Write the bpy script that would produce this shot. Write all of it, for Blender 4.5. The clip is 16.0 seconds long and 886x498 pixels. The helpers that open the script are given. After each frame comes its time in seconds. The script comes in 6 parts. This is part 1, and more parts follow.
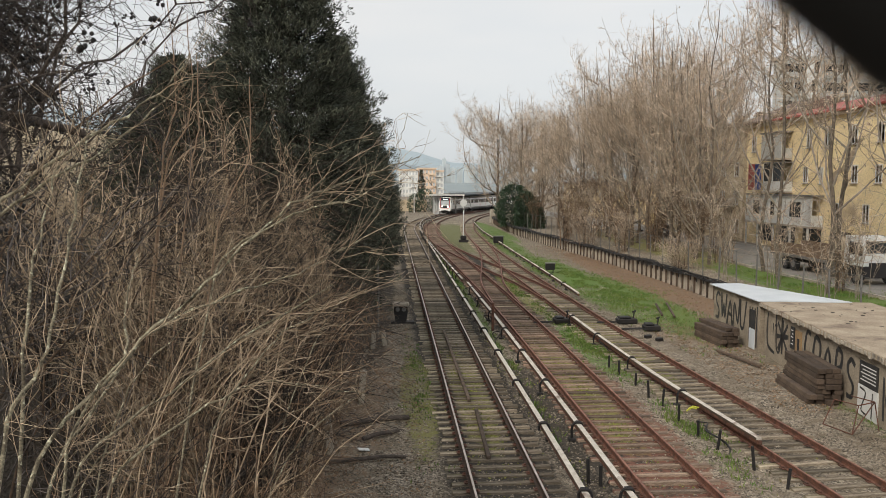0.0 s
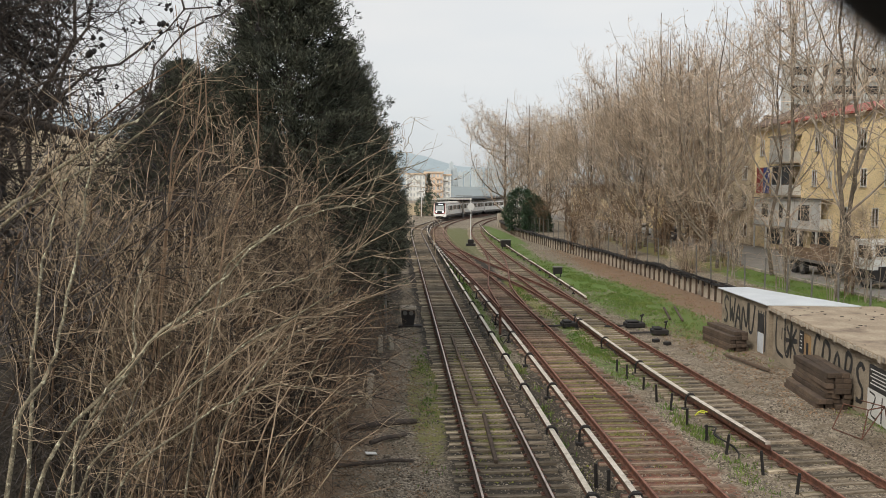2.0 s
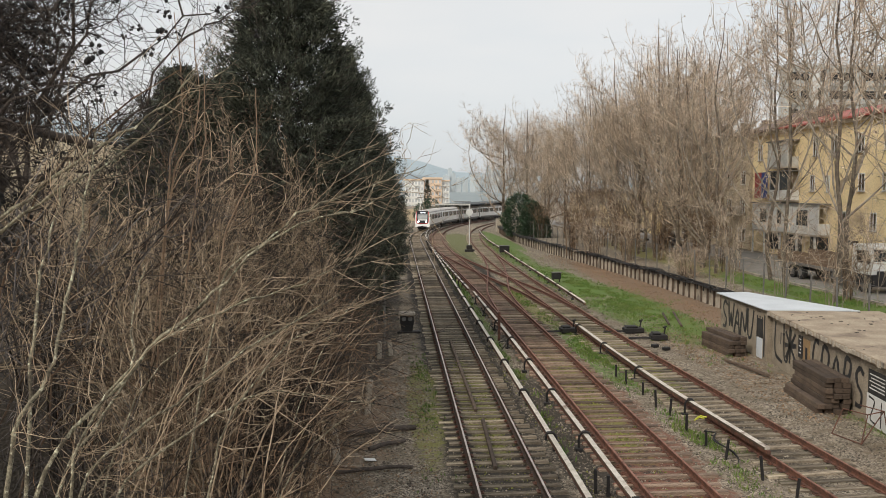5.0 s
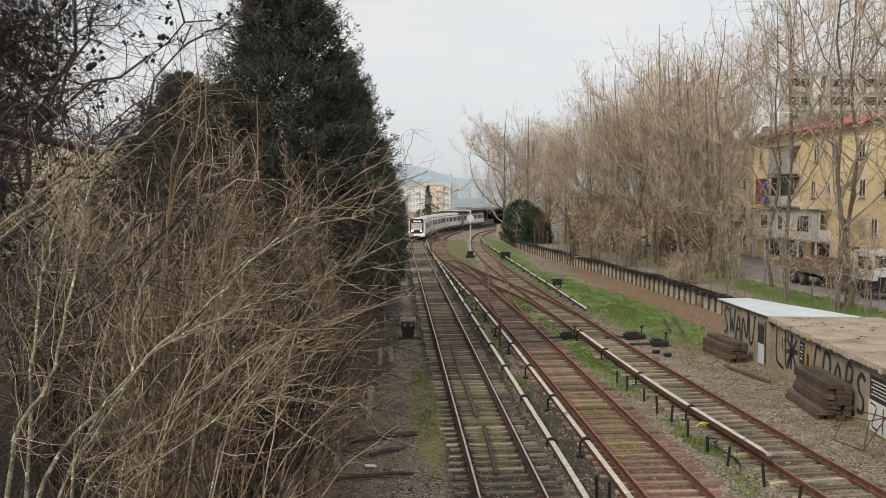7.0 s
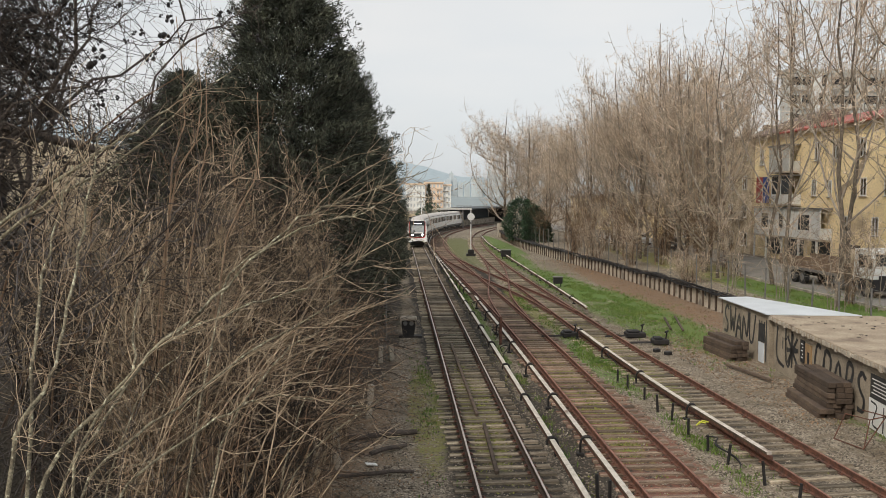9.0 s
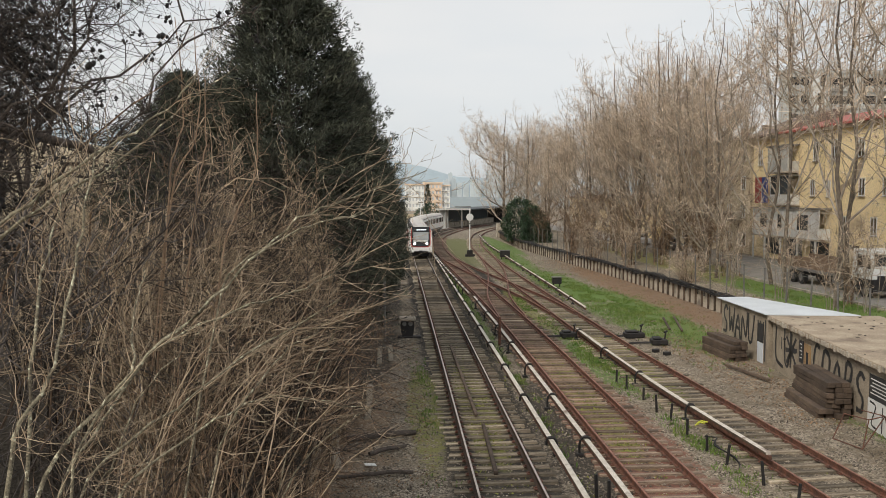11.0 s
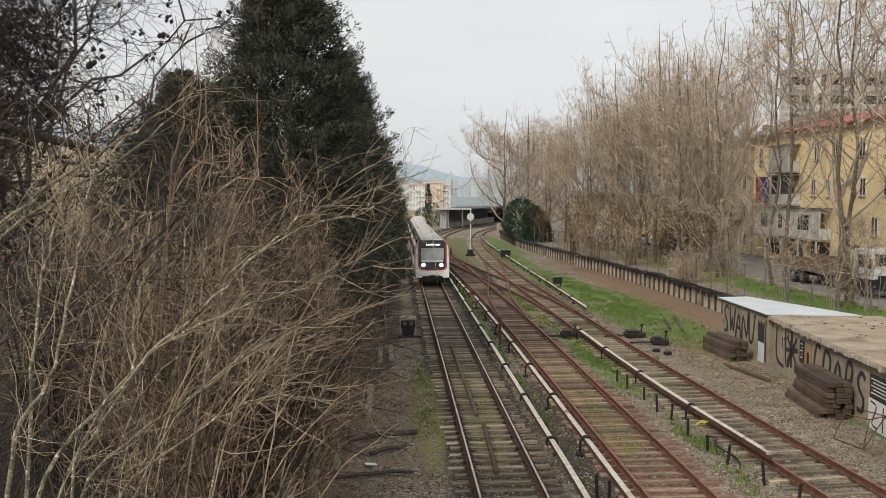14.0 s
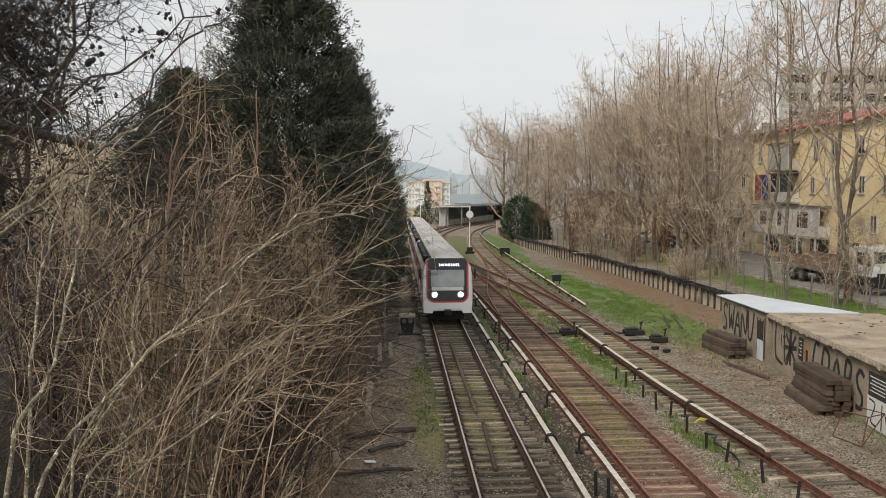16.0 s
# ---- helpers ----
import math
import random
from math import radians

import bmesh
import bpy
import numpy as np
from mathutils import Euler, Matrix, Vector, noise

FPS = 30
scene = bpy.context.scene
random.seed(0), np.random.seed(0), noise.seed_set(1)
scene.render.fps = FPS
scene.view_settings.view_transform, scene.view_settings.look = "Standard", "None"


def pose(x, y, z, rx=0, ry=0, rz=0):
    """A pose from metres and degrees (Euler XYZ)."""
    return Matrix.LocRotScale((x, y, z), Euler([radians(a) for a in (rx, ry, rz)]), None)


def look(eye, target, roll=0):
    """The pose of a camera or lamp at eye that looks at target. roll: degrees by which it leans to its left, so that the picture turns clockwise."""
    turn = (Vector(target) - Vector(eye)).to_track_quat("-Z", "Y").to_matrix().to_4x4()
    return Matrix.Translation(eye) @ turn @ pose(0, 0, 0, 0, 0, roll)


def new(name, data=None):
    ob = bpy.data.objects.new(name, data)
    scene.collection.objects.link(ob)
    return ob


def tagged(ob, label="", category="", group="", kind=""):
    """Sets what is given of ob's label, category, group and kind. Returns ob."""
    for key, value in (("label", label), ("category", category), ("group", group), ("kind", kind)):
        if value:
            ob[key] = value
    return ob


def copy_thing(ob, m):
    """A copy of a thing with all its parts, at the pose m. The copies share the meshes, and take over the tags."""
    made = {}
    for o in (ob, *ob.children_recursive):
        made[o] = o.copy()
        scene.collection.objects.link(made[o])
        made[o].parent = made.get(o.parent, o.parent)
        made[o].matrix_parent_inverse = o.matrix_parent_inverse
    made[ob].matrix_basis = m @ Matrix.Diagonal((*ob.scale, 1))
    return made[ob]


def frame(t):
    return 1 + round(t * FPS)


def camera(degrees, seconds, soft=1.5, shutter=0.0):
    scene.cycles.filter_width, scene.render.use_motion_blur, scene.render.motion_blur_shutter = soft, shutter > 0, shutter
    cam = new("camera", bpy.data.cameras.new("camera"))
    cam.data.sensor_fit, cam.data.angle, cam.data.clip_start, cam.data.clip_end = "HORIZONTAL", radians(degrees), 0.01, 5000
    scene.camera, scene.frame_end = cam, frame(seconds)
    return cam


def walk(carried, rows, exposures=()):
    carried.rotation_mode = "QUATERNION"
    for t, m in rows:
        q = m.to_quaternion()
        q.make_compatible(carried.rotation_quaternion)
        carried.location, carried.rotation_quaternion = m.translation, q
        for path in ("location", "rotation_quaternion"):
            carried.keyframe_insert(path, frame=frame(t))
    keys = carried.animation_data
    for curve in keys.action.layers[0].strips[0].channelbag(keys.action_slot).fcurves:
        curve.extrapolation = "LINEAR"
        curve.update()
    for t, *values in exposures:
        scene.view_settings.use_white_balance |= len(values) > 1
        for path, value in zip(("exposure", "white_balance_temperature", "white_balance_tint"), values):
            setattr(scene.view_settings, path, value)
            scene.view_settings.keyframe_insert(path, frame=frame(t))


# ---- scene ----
# The camera stands on a footbridge over the tracks and is held by hand.
cam = camera(57.8, 16.0, soft=0.5)
EYE = (0.0, 0.0, 7.0)


def aim(yaw, pitch, roll):
    """A pose at the eye: degrees to the right of the track, above the horizon, and lean."""
    a, b = radians(yaw), radians(pitch)
    ahead = Vector((math.sin(a) * math.cos(b), math.cos(a) * math.cos(b), math.sin(b)))
    return look(EYE, Vector(EYE) + ahead * 50, -roll)


walk(cam, [(t, aim(y, p, r)) for t, y, p, r in (
    (0.0, 3.726, -4.770, -0.16), (0.5, 3.320, -4.744, -0.20), (1.0, 3.174, -4.925, -0.23), (1.5, 3.202, -4.673, -0.15),
    (2.0, 3.202, -4.500, -0.10), (2.5, 3.246, -4.440, -0.11), (3.0, 3.361, -4.328, -0.06), (3.5, 3.508, -4.246, 0.08),
    (4.0, 3.373, -4.327, 0.06), (5.2, 3.290, -4.020, 0.04), (6.5, 3.227, -3.709, 0.03), (7.0, 3.230, -3.666, 0.04),
    (7.5, 3.216, -3.698, 0.01), (8.0, 3.219, -3.701, 0.08), (8.5, 3.220, -3.717, 0.05), (9.0, 3.190, -3.778, 0.01),
    (10.2, 3.235, -3.760, 0.03), (11.5, 3.277, -3.744, 0.06), (12.0, 3.272, -3.775, 0.00), (12.5, 3.236, -3.790, 0.04),
    (13.0, 3.227, -3.777, 0.02), (13.5, 3.213, -3.751, 0.06), (14.0, 3.221, -3.778, 0.02), (14.5, 3.255, -3.824, 0.00),
    (15.0, 3.275, -3.847, 0.01), (15.5, 3.275, -3.898, -0.01), (16.0, 3.273, -3.948, 0.00))])

# ---- light: a bright overcast sky with a soft, weak sun ----
world = bpy.data.worlds.new("overcast_sky")
scene.world = world
world.use_nodes = True
wn, wl = world.node_tree.nodes, world.node_tree.links
wn.clear()
sky = wn.new("ShaderNodeTexSky")
sky.sky_type, sky.sun_disc = "NISHITA", False
sky.sun_elevation, sky.sun_rotation = radians(42), radians(225)
sky.air_density, sky.dust_density, sky.ozone_density = 1.0, 3.0, 1.0
hazy = wn.new("ShaderNodeHueSaturation")
hazy.inputs["Saturation"].default_value = 0.3
skybg = wn.new("ShaderNodeBackground")
skybg.inputs["Strength"].default_value = 0.029
cloud = wn.new("ShaderNodeBackground")
cloud.inputs["Strength"].default_value = 0.56
tc = wn.new("ShaderNodeTexCoord")
cn = wn.new("ShaderNodeTexNoise")
cn.inputs["Scale"].default_value, cn.inputs["Detail"].default_value = 2.2, 4
cmap = wn.new("ShaderNodeMapping")
cmap.inputs["Scale"].default_value = (1, 1, 3.5)
cr = wn.new("ShaderNodeValToRGB")
cr.color_ramp.elements[0].position, cr.color_ramp.elements[0].color = 0.3, (0.82, 0.875, 0.91, 1)
cr.color_ramp.elements[1].position, cr.color_ramp.elements[1].color = 0.7, (1.0, 0.99, 0.97, 1)
add = wn.new("ShaderNodeAddShader")
wout = wn.new("ShaderNodeOutputWorld")
wl.new(sky.outputs[0], hazy.inputs["Color"])
wl.new(hazy.outputs[0], skybg.inputs["Color"])
wl.new(tc.outputs["Generated"], cmap.inputs["Vector"])
wl.new(cmap.outputs[0], cn.inputs["Vector"])
wl.new(cn.outputs["Fac"], cr.inputs["Fac"])
wl.new(cr.outputs[0], cloud.inputs["Color"])
wl.new(skybg.outputs[0], add.inputs[0])
wl.new(cloud.outputs[0], add.inputs[1])
wl.new(add.outputs[0], wout.inputs["Surface"])

sun_data = bpy.data.lights.new("sun", "SUN")
sun_data.energy, sun_data.angle, sun_data.color = 1.5, radians(16), (1.0, 0.90, 0.76)
sun = new("sun", sun_data)
sun.matrix_world = look((-40, -30, 48), (0, 10, 0))
scene.view_settings.exposure = 0.3

# a pocket camera's small aperture, focused far off: only what hangs before the lens goes soft
cam.data.dof.use_dof, cam.data.dof.focus_distance, cam.data.dof.aperture_fstop = True, 30.0, 13.0

# ---- materials ----
def material(name, colour, second=None, scale=3.0, rough=0.8, metal=0.0, bump=0.3, fine=40.0, spread=0.12,
             third=None, third_scale=0.6, third_cut=0.55, coords="Object", island=False, random_hue=0.0, stretch=None):
    """A surface of two colours mixed by coarse noise, a fine grain in value, relief, and an optional third colour in patches."""
    m = bpy.data.materials.new(name)
    m.use_nodes = True
    nodes, links = m.node_tree.nodes, m.node_tree.links
    bsdf = nodes["Principled BSDF"]
    bsdf.inputs["Roughness"].default_value, bsdf.inputs["Metallic"].default_value = rough, metal
    where = nodes.new("ShaderNodeTexCoord").outputs[coords] if coords != "World" else nodes.new("ShaderNodeNewGeometry").outputs["Position"]
    if stretch:
        grainwise = nodes.new("ShaderNodeMapping")
        grainwise.inputs["Scale"].default_value = stretch
        links.new(where, grainwise.inputs["Vector"])
        where = grainwise.outputs[0]

    def noise_node(s, detail=5):
        n = nodes.new("ShaderNodeTexNoise")
        n.inputs["Scale"].default_value, n.inputs["Detail"].default_value = s, detail
        links.new(where, n.inputs["Vector"])
        return n.outputs["Fac"]

    def ramp(fac, low, high):
        r = nodes.new("ShaderNodeMapRange")
        r.inputs["From Min"].default_value, r.inputs["From Max"].default_value = low, high
        links.new(fac, r.inputs["Value"])
        return r.outputs["Result"]

    def mix(fac, a, b):
        x = nodes.new("ShaderNodeMix")
        x.data_type = "RGBA"
        for socket, value in ((x.inputs[0], fac), (x.inputs[6], a), (x.inputs[7], b)):
            if isinstance(value, bpy.types.NodeSocket):
                links.new(value, socket)
            else:
                socket.default_value = value if not isinstance(value, tuple) else (*value, 1)
        return x.outputs[2]

    second = second or tuple(c * 0.7 for c in colour)
    base = mix(ramp(noise_node(scale), 0.35, 0.65), colour, second)
    if third:
        base = mix(ramp(noise_node(third_scale, 6), third_cut, third_cut + 0.1), base, third)
    grain = noise_node(fine, 3)
    hsv = nodes.new("ShaderNodeHueSaturation")
    links.new(base, hsv.inputs["Color"])
    value = ramp(grain, 0.25, 0.75)
    vr = nodes.new("ShaderNodeMapRange")
    vr.inputs["To Min"].default_value, vr.inputs["To Max"].default_value = 1 - spread * 2, 1 + spread * 2
    links.new(value, vr.inputs["Value"])
    level = vr.outputs["Result"]
    if island or random_hue:
        source = nodes.new("ShaderNodeNewGeometry").outputs["Random Per Island"] if island else nodes.new("ShaderNodeObjectInfo").outputs["Random"]
        span = nodes.new("ShaderNodeMapRange")
        span.inputs["To Min"].default_value, span.inputs["To Max"].default_value = 1 - (random_hue or 0.3), 1 + (random_hue or 0.3)
        links.new(source, span.inputs["Value"])
        times = nodes.new("ShaderNodeMath")
        times.operation = "MULTIPLY"
        links.new(level, times.inputs[0])
        links.new(span.outputs["Result"], times.inputs[1])
        level = times.outputs[0]
    links.new(level, hsv.inputs["Value"])
    links.new(hsv.outputs[0], bsdf.inputs["Base Color"])
    if bump:
        b = nodes.new("ShaderNodeBump")
        b.inputs["Strength"].default_value, b.inputs["Distance"].default_value = bump, 0.02
        links.new(grain, b.inputs["Height"])
        links.new(b.outputs[0], bsdf.inputs["Normal"])
    return m


def glow(name, colour, strength):
    m = bpy.data.materials.new(name)
    m.use_nodes = True
    b = m.node_tree.nodes["Principled BSDF"]
    b.inputs["Base Color"].default_value = (*colour, 1)
    b.inputs["Emission Color"].default_value = (*colour, 1)
    b.inputs["Emission Strength"].default_value = strength
    return m


RUST = material("rusty_steel", (0.19, 0.085, 0.055), (0.085, 0.043, 0.032), scale=6, rough=0.8, metal=0.1, fine=90, spread=0.25)
# Darker brown for the sides of the shiny-headed rails.
RUST_DARK = material("dark_brown_rail_web", (0.085, 0.055, 0.040), (0.045, 0.032, 0.026), scale=6, rough=0.75, metal=0.1, fine=90, spread=0.25)
RAIL_TOP = material("worn_rail_head", (0.62, 0.54, 0.48), (0.42, 0.35, 0.30), scale=2, rough=0.42, metal=0.7, bump=0.05)
RAIL_DULL = material("rusted_rail_head", (0.33, 0.155, 0.105), (0.19, 0.085, 0.06), scale=3, rough=0.65, metal=0.15, bump=0.1)
SLEEPER = material("weathered_sleeper", (0.34, 0.285, 0.21), (0.13, 0.10, 0.072), scale=2.2, rough=0.95, fine=16, spread=0.3, random_hue=0.5,
                   third=(0.24, 0.225, 0.08), third_scale=0.6, third_cut=0.66, stretch=(0.5, 5, 5))
SLEEPER_RED = material("rust_stained_sleeper", (0.31, 0.23, 0.168), (0.115, 0.078, 0.058), scale=2.2, rough=0.95, fine=16, spread=0.3, random_hue=0.5,
                       third=(0.20, 0.085, 0.058), third_scale=0.6, third_cut=0.60, stretch=(0.5, 5, 5))
TIMBER = material("creosoted_timber", (0.12, 0.085, 0.06), (0.07, 0.05, 0.038), scale=3, rough=0.9, fine=50, spread=0.2, random_hue=0.3)
BLACK = material("black_iron", (0.022, 0.022, 0.023), (0.035, 0.03, 0.028), rough=0.6, metal=0.3, fine=70)
CONTACT = material("contact_rail_cover", (0.66, 0.61, 0.54), (0.50, 0.45, 0.38), scale=5, rough=0.7, fine=60, third=(0.25, 0.19, 0.15), third_scale=2.0, third_cut=0.6)
CONCRETE = material("weathered_concrete", (0.46, 0.405, 0.33), (0.36, 0.315, 0.255), scale=1.6, rough=0.92, fine=25, third=(0.19, 0.165, 0.135), third_scale=0.8, third_cut=0.55)
SLAB = material("dusty_concrete_slab", (0.42, 0.345, 0.255), (0.31, 0.245, 0.18), scale=1.2, rough=0.95, fine=20, third=(0.21, 0.16, 0.12), third_scale=0.7, third_cut=0.58)
RENDER = material("stained_render", (0.36, 0.305, 0.23), (0.27, 0.225, 0.17), scale=1.4, rough=0.93, fine=22, third=(0.20, 0.16, 0.125), third_scale=0.9, third_cut=0.58)
ZINC = material("pale_metal_sheet", (0.66, 0.70, 0.74), (0.57, 0.61, 0.65), scale=0.8, rough=0.5, metal=0.0, bump=0.08, spread=0.05)
SPRAY = material("black_spray_paint", (0.03, 0.03, 0.032), (0.05, 0.048, 0.045), rough=0.6, bump=0.1)
WHITE = material("white_paint", (0.74, 0.74, 0.72), (0.66, 0.66, 0.64), scale=2, rough=0.5, bump=0.08, spread=0.05)
TWIG = material("pale_bare_twig", (0.52, 0.41, 0.285), (0.27, 0.20, 0.135), scale=6, rough=0.9, island=True, random_hue=0.6, coords="World")
TWIG_BROWN = material("brown_bare_twig", (0.27, 0.175, 0.105), (0.085, 0.056, 0.038), scale=5, rough=0.9, island=True, random_hue=0.75, coords="World")
TWIG_DARK = material("dark_bare_twig", (0.085, 0.067, 0.054), (0.030, 0.024, 0.021), scale=5, rough=0.9, island=True, random_hue=0.7, coords="World")
TWIG_GREY = material("grey_bare_twig", (0.17, 0.148, 0.137), (0.055, 0.047, 0.043), scale=5, rough=0.9, island=True, random_hue=0.7, coords="World")
POPLAR = material("poplar_twigs", (0.66, 0.545, 0.425), (0.38, 0.285, 0.205), scale=0.9, rough=0.9, island=True, random_hue=0.55, coords="World")
POPLAR_BARK = material("poplar_bark", (0.38, 0.33, 0.265), (0.22, 0.18, 0.145), scale=3, rough=0.95, fine=25, spread=0.2, coords="World")
TRUNK_BARK = material("poplar_trunk_bark", (0.18, 0.145, 0.11), (0.095, 0.076, 0.06), scale=4, rough=0.95, fine=20, spread=0.25, coords="World")
BARK = material("dark_bark", (0.10, 0.08, 0.066), (0.065, 0.052, 0.045), scale=5, rough=0.95, fine=30, spread=0.25, coords="World")
TAN_STEM = material("reddish_tan_stem", (0.33, 0.225, 0.145), (0.21, 0.14, 0.092), scale=4, rough=0.85, island=True, random_hue=0.25, coords="World")
MOSS = material("yellow_green_moss", (0.23, 0.235, 0.055), (0.15, 0.16, 0.04), scale=2, rough=0.95, island=True, random_hue=0.4, bump=0, coords="World")
STRAP_BLACK = material("black_cord", (0.004, 0.004, 0.004), (0.006, 0.006, 0.006), rough=0.95, bump=0)
LICHEN = material("lichened_branch", (0.27, 0.24, 0.165), (0.10, 0.083, 0.058), scale=7, rough=0.95, fine=60, spread=0.35, coords="World",
                  third=(0.56, 0.54, 0.40), third_scale=26, third_cut=0.56)
NEEDLES = material("dark_cypress_needles", (0.115, 0.122, 0.084), (0.030, 0.037, 0.028), scale=1.5, rough=0.85, island=True, random_hue=0.7, bump=0, coords="World")
LEAVES = material("evergreen_leaves", (0.040, 0.078, 0.034), (0.022, 0.044, 0.023), scale=1.5, rough=0.5, island=True, random_hue=0.5, bump=0, coords="World")
GRASS = material("fresh_grass", (0.105, 0.195, 0.035), (0.175, 0.22, 0.052), scale=0.9, rough=0.8, island=True, random_hue=0.35, bump=0, coords="World")
GRASS_DRY = material("dry_grass", (0.27, 0.20, 0.12), (0.20, 0.15, 0.09), scale=0.9, rough=0.9, island=True, random_hue=0.35, bump=0, coords="World")
LITTER = material("fallen_leaves", (0.34, 0.215, 0.125), (0.23, 0.15, 0.095), scale=2, rough=0.9, island=True, random_hue=0.4, bump=0, coords="World")
STONE = material("ballast_stone", (0.32, 0.272, 0.215), (0.13, 0.105, 0.08), scale=2.0, rough=0.95, island=True, random_hue=0.6, coords="World")
OCHRE = material("ochre_render", (0.86, 0.70, 0.42), (0.78, 0.62, 0.36), scale=0.4, rough=0.92, fine=8, third=(0.42, 0.33, 0.22), third_scale=0.25, third_cut=0.6)
BEIGE = material("beige_render", (0.60, 0.50, 0.35), (0.52, 0.43, 0.30), scale=0.4, rough=0.92, fine=8, third=(0.33, 0.28, 0.22), third_scale=0.25, third_cut=0.6)
ROOF_RED = material("red_roof_sheet", (0.42, 0.10, 0.075), (0.34, 0.085, 0.065), scale=0.6, rough=0.6, fine=10)
ROOF_BROWN = material("brown_roof", (0.20, 0.145, 0.115), (0.15, 0.11, 0.09), scale=0.6, rough=0.8, fine=10)
GREY_BLOCK = material("grey_panel", (0.52, 0.52, 0.49), (0.44, 0.44, 0.42), scale=0.3, rough=0.9, fine=5)
# Near-black that stands for unlit interiors and recesses.
DARK = material("dark_interior", (0.03, 0.03, 0.032), (0.022, 0.022, 0.024), rough=0.9)
GLASS = material("window_glass", (0.035, 0.042, 0.048), (0.045, 0.05, 0.055), rough=0.08, bump=0)
ASPHALT = material("grey_asphalt", (0.30, 0.28, 0.255), (0.23, 0.215, 0.195), scale=0.8, rough=0.92, fine=30)
STEEL = material("grey_steel", (0.22, 0.215, 0.205), (0.15, 0.14, 0.13), scale=4, rough=0.6, metal=0.4)


# ---- building helpers ----
def mesh_from(name, verts, faces, mats, slots=None, smooth=False):
    me = bpy.data.meshes.new(name)
    me.from_pydata(verts, [], faces)
    for m in (mats if isinstance(mats, (list, tuple)) else [mats]):
        me.materials.append(m)
    if slots is not None:
        me.polygons.foreach_set("material_index", slots)
    if smooth:
        me.polygons.foreach_set("use_smooth", [True] * len(me.polygons))
    me.update()
    return me


def empty(name, m=None):
    ob = new(name)
    ob.empty_display_size = 0.2
    if m is not None:
        ob.matrix_basis = m
    return ob


def part(name, bm, mat, parent=None, label="", smooth=False, m=None):
    """Links a bmesh as one mesh object under a thing or a part."""
    me = bpy.data.meshes.new(name)
    bm.to_mesh(me)
    bm.free()
    for x in (mat if isinstance(mat, (list, tuple)) else [mat]):
        me.materials.append(x)
    if smooth:
        me.polygons.foreach_set("use_smooth", [True] * len(me.polygons))
    ob = new(name, me)
    ob.parent = parent
    if m is not None:
        ob.matrix_basis = m
    if label:
        tagged(ob, label)
    return ob


def piece(name, me, parent, m):
    ob = new(name, me)
    ob.parent = parent
    ob.matrix_basis = m
    return ob


def box(bm, x0, x1, y0, y1, z0, z1, bevel=0.0, slot=0):
    """A box, with worn edges where bevel is given, added to bm."""
    made = bmesh.ops.create_cube(bm, size=1)["verts"]
    bmesh.ops.transform(bm, matrix=Matrix.Translation(((x0 + x1) / 2, (y0 + y1) / 2, (z0 + z1) / 2)) @ Matrix.Diagonal((x1 - x0, y1 - y0, z1 - z0, 1)), verts=made)
    faces = {f for v in made for f in v.link_faces}
    if bevel:
        edges = {e for f in faces for e in f.edges}
        done = bmesh.ops.bevel(bm, geom=list(edges), offset=bevel, segments=1, affect="EDGES")
        faces = {f for f in faces if f.is_valid} | set(done["faces"])
    for f in faces:
        f.material_index = slot
    return faces


def block(x0, x1, y0, y1, z0, z1, bevel=0.0):
    bm = bmesh.new()
    box(bm, x0, x1, y0, y1, z0, z1, bevel)
    return bm


def rod(bm, a, b, r0, r1=None, sides=8, slot=0):
    """A tapered round bar from a to b, added to bm."""
    a, b = Vector(a), Vector(b)
    r1 = r0 if r1 is None else r1
    turn = (b - a).to_track_quat("Z", "Y").to_matrix().to_4x4()
    got = bmesh.ops.create_cone(bm, cap_ends=True, segments=sides, radius1=r0, radius2=r1, depth=(b - a).length, matrix=Matrix.Translation((a + b) / 2) @ turn)
    for f in {f for v in got["verts"] for f in v.link_faces}:
        f.material_index = slot


def rods(*bars, sides=8):
    bm = bmesh.new()
    for bar in bars:
        rod(bm, *bar, sides=sides)
    return bm


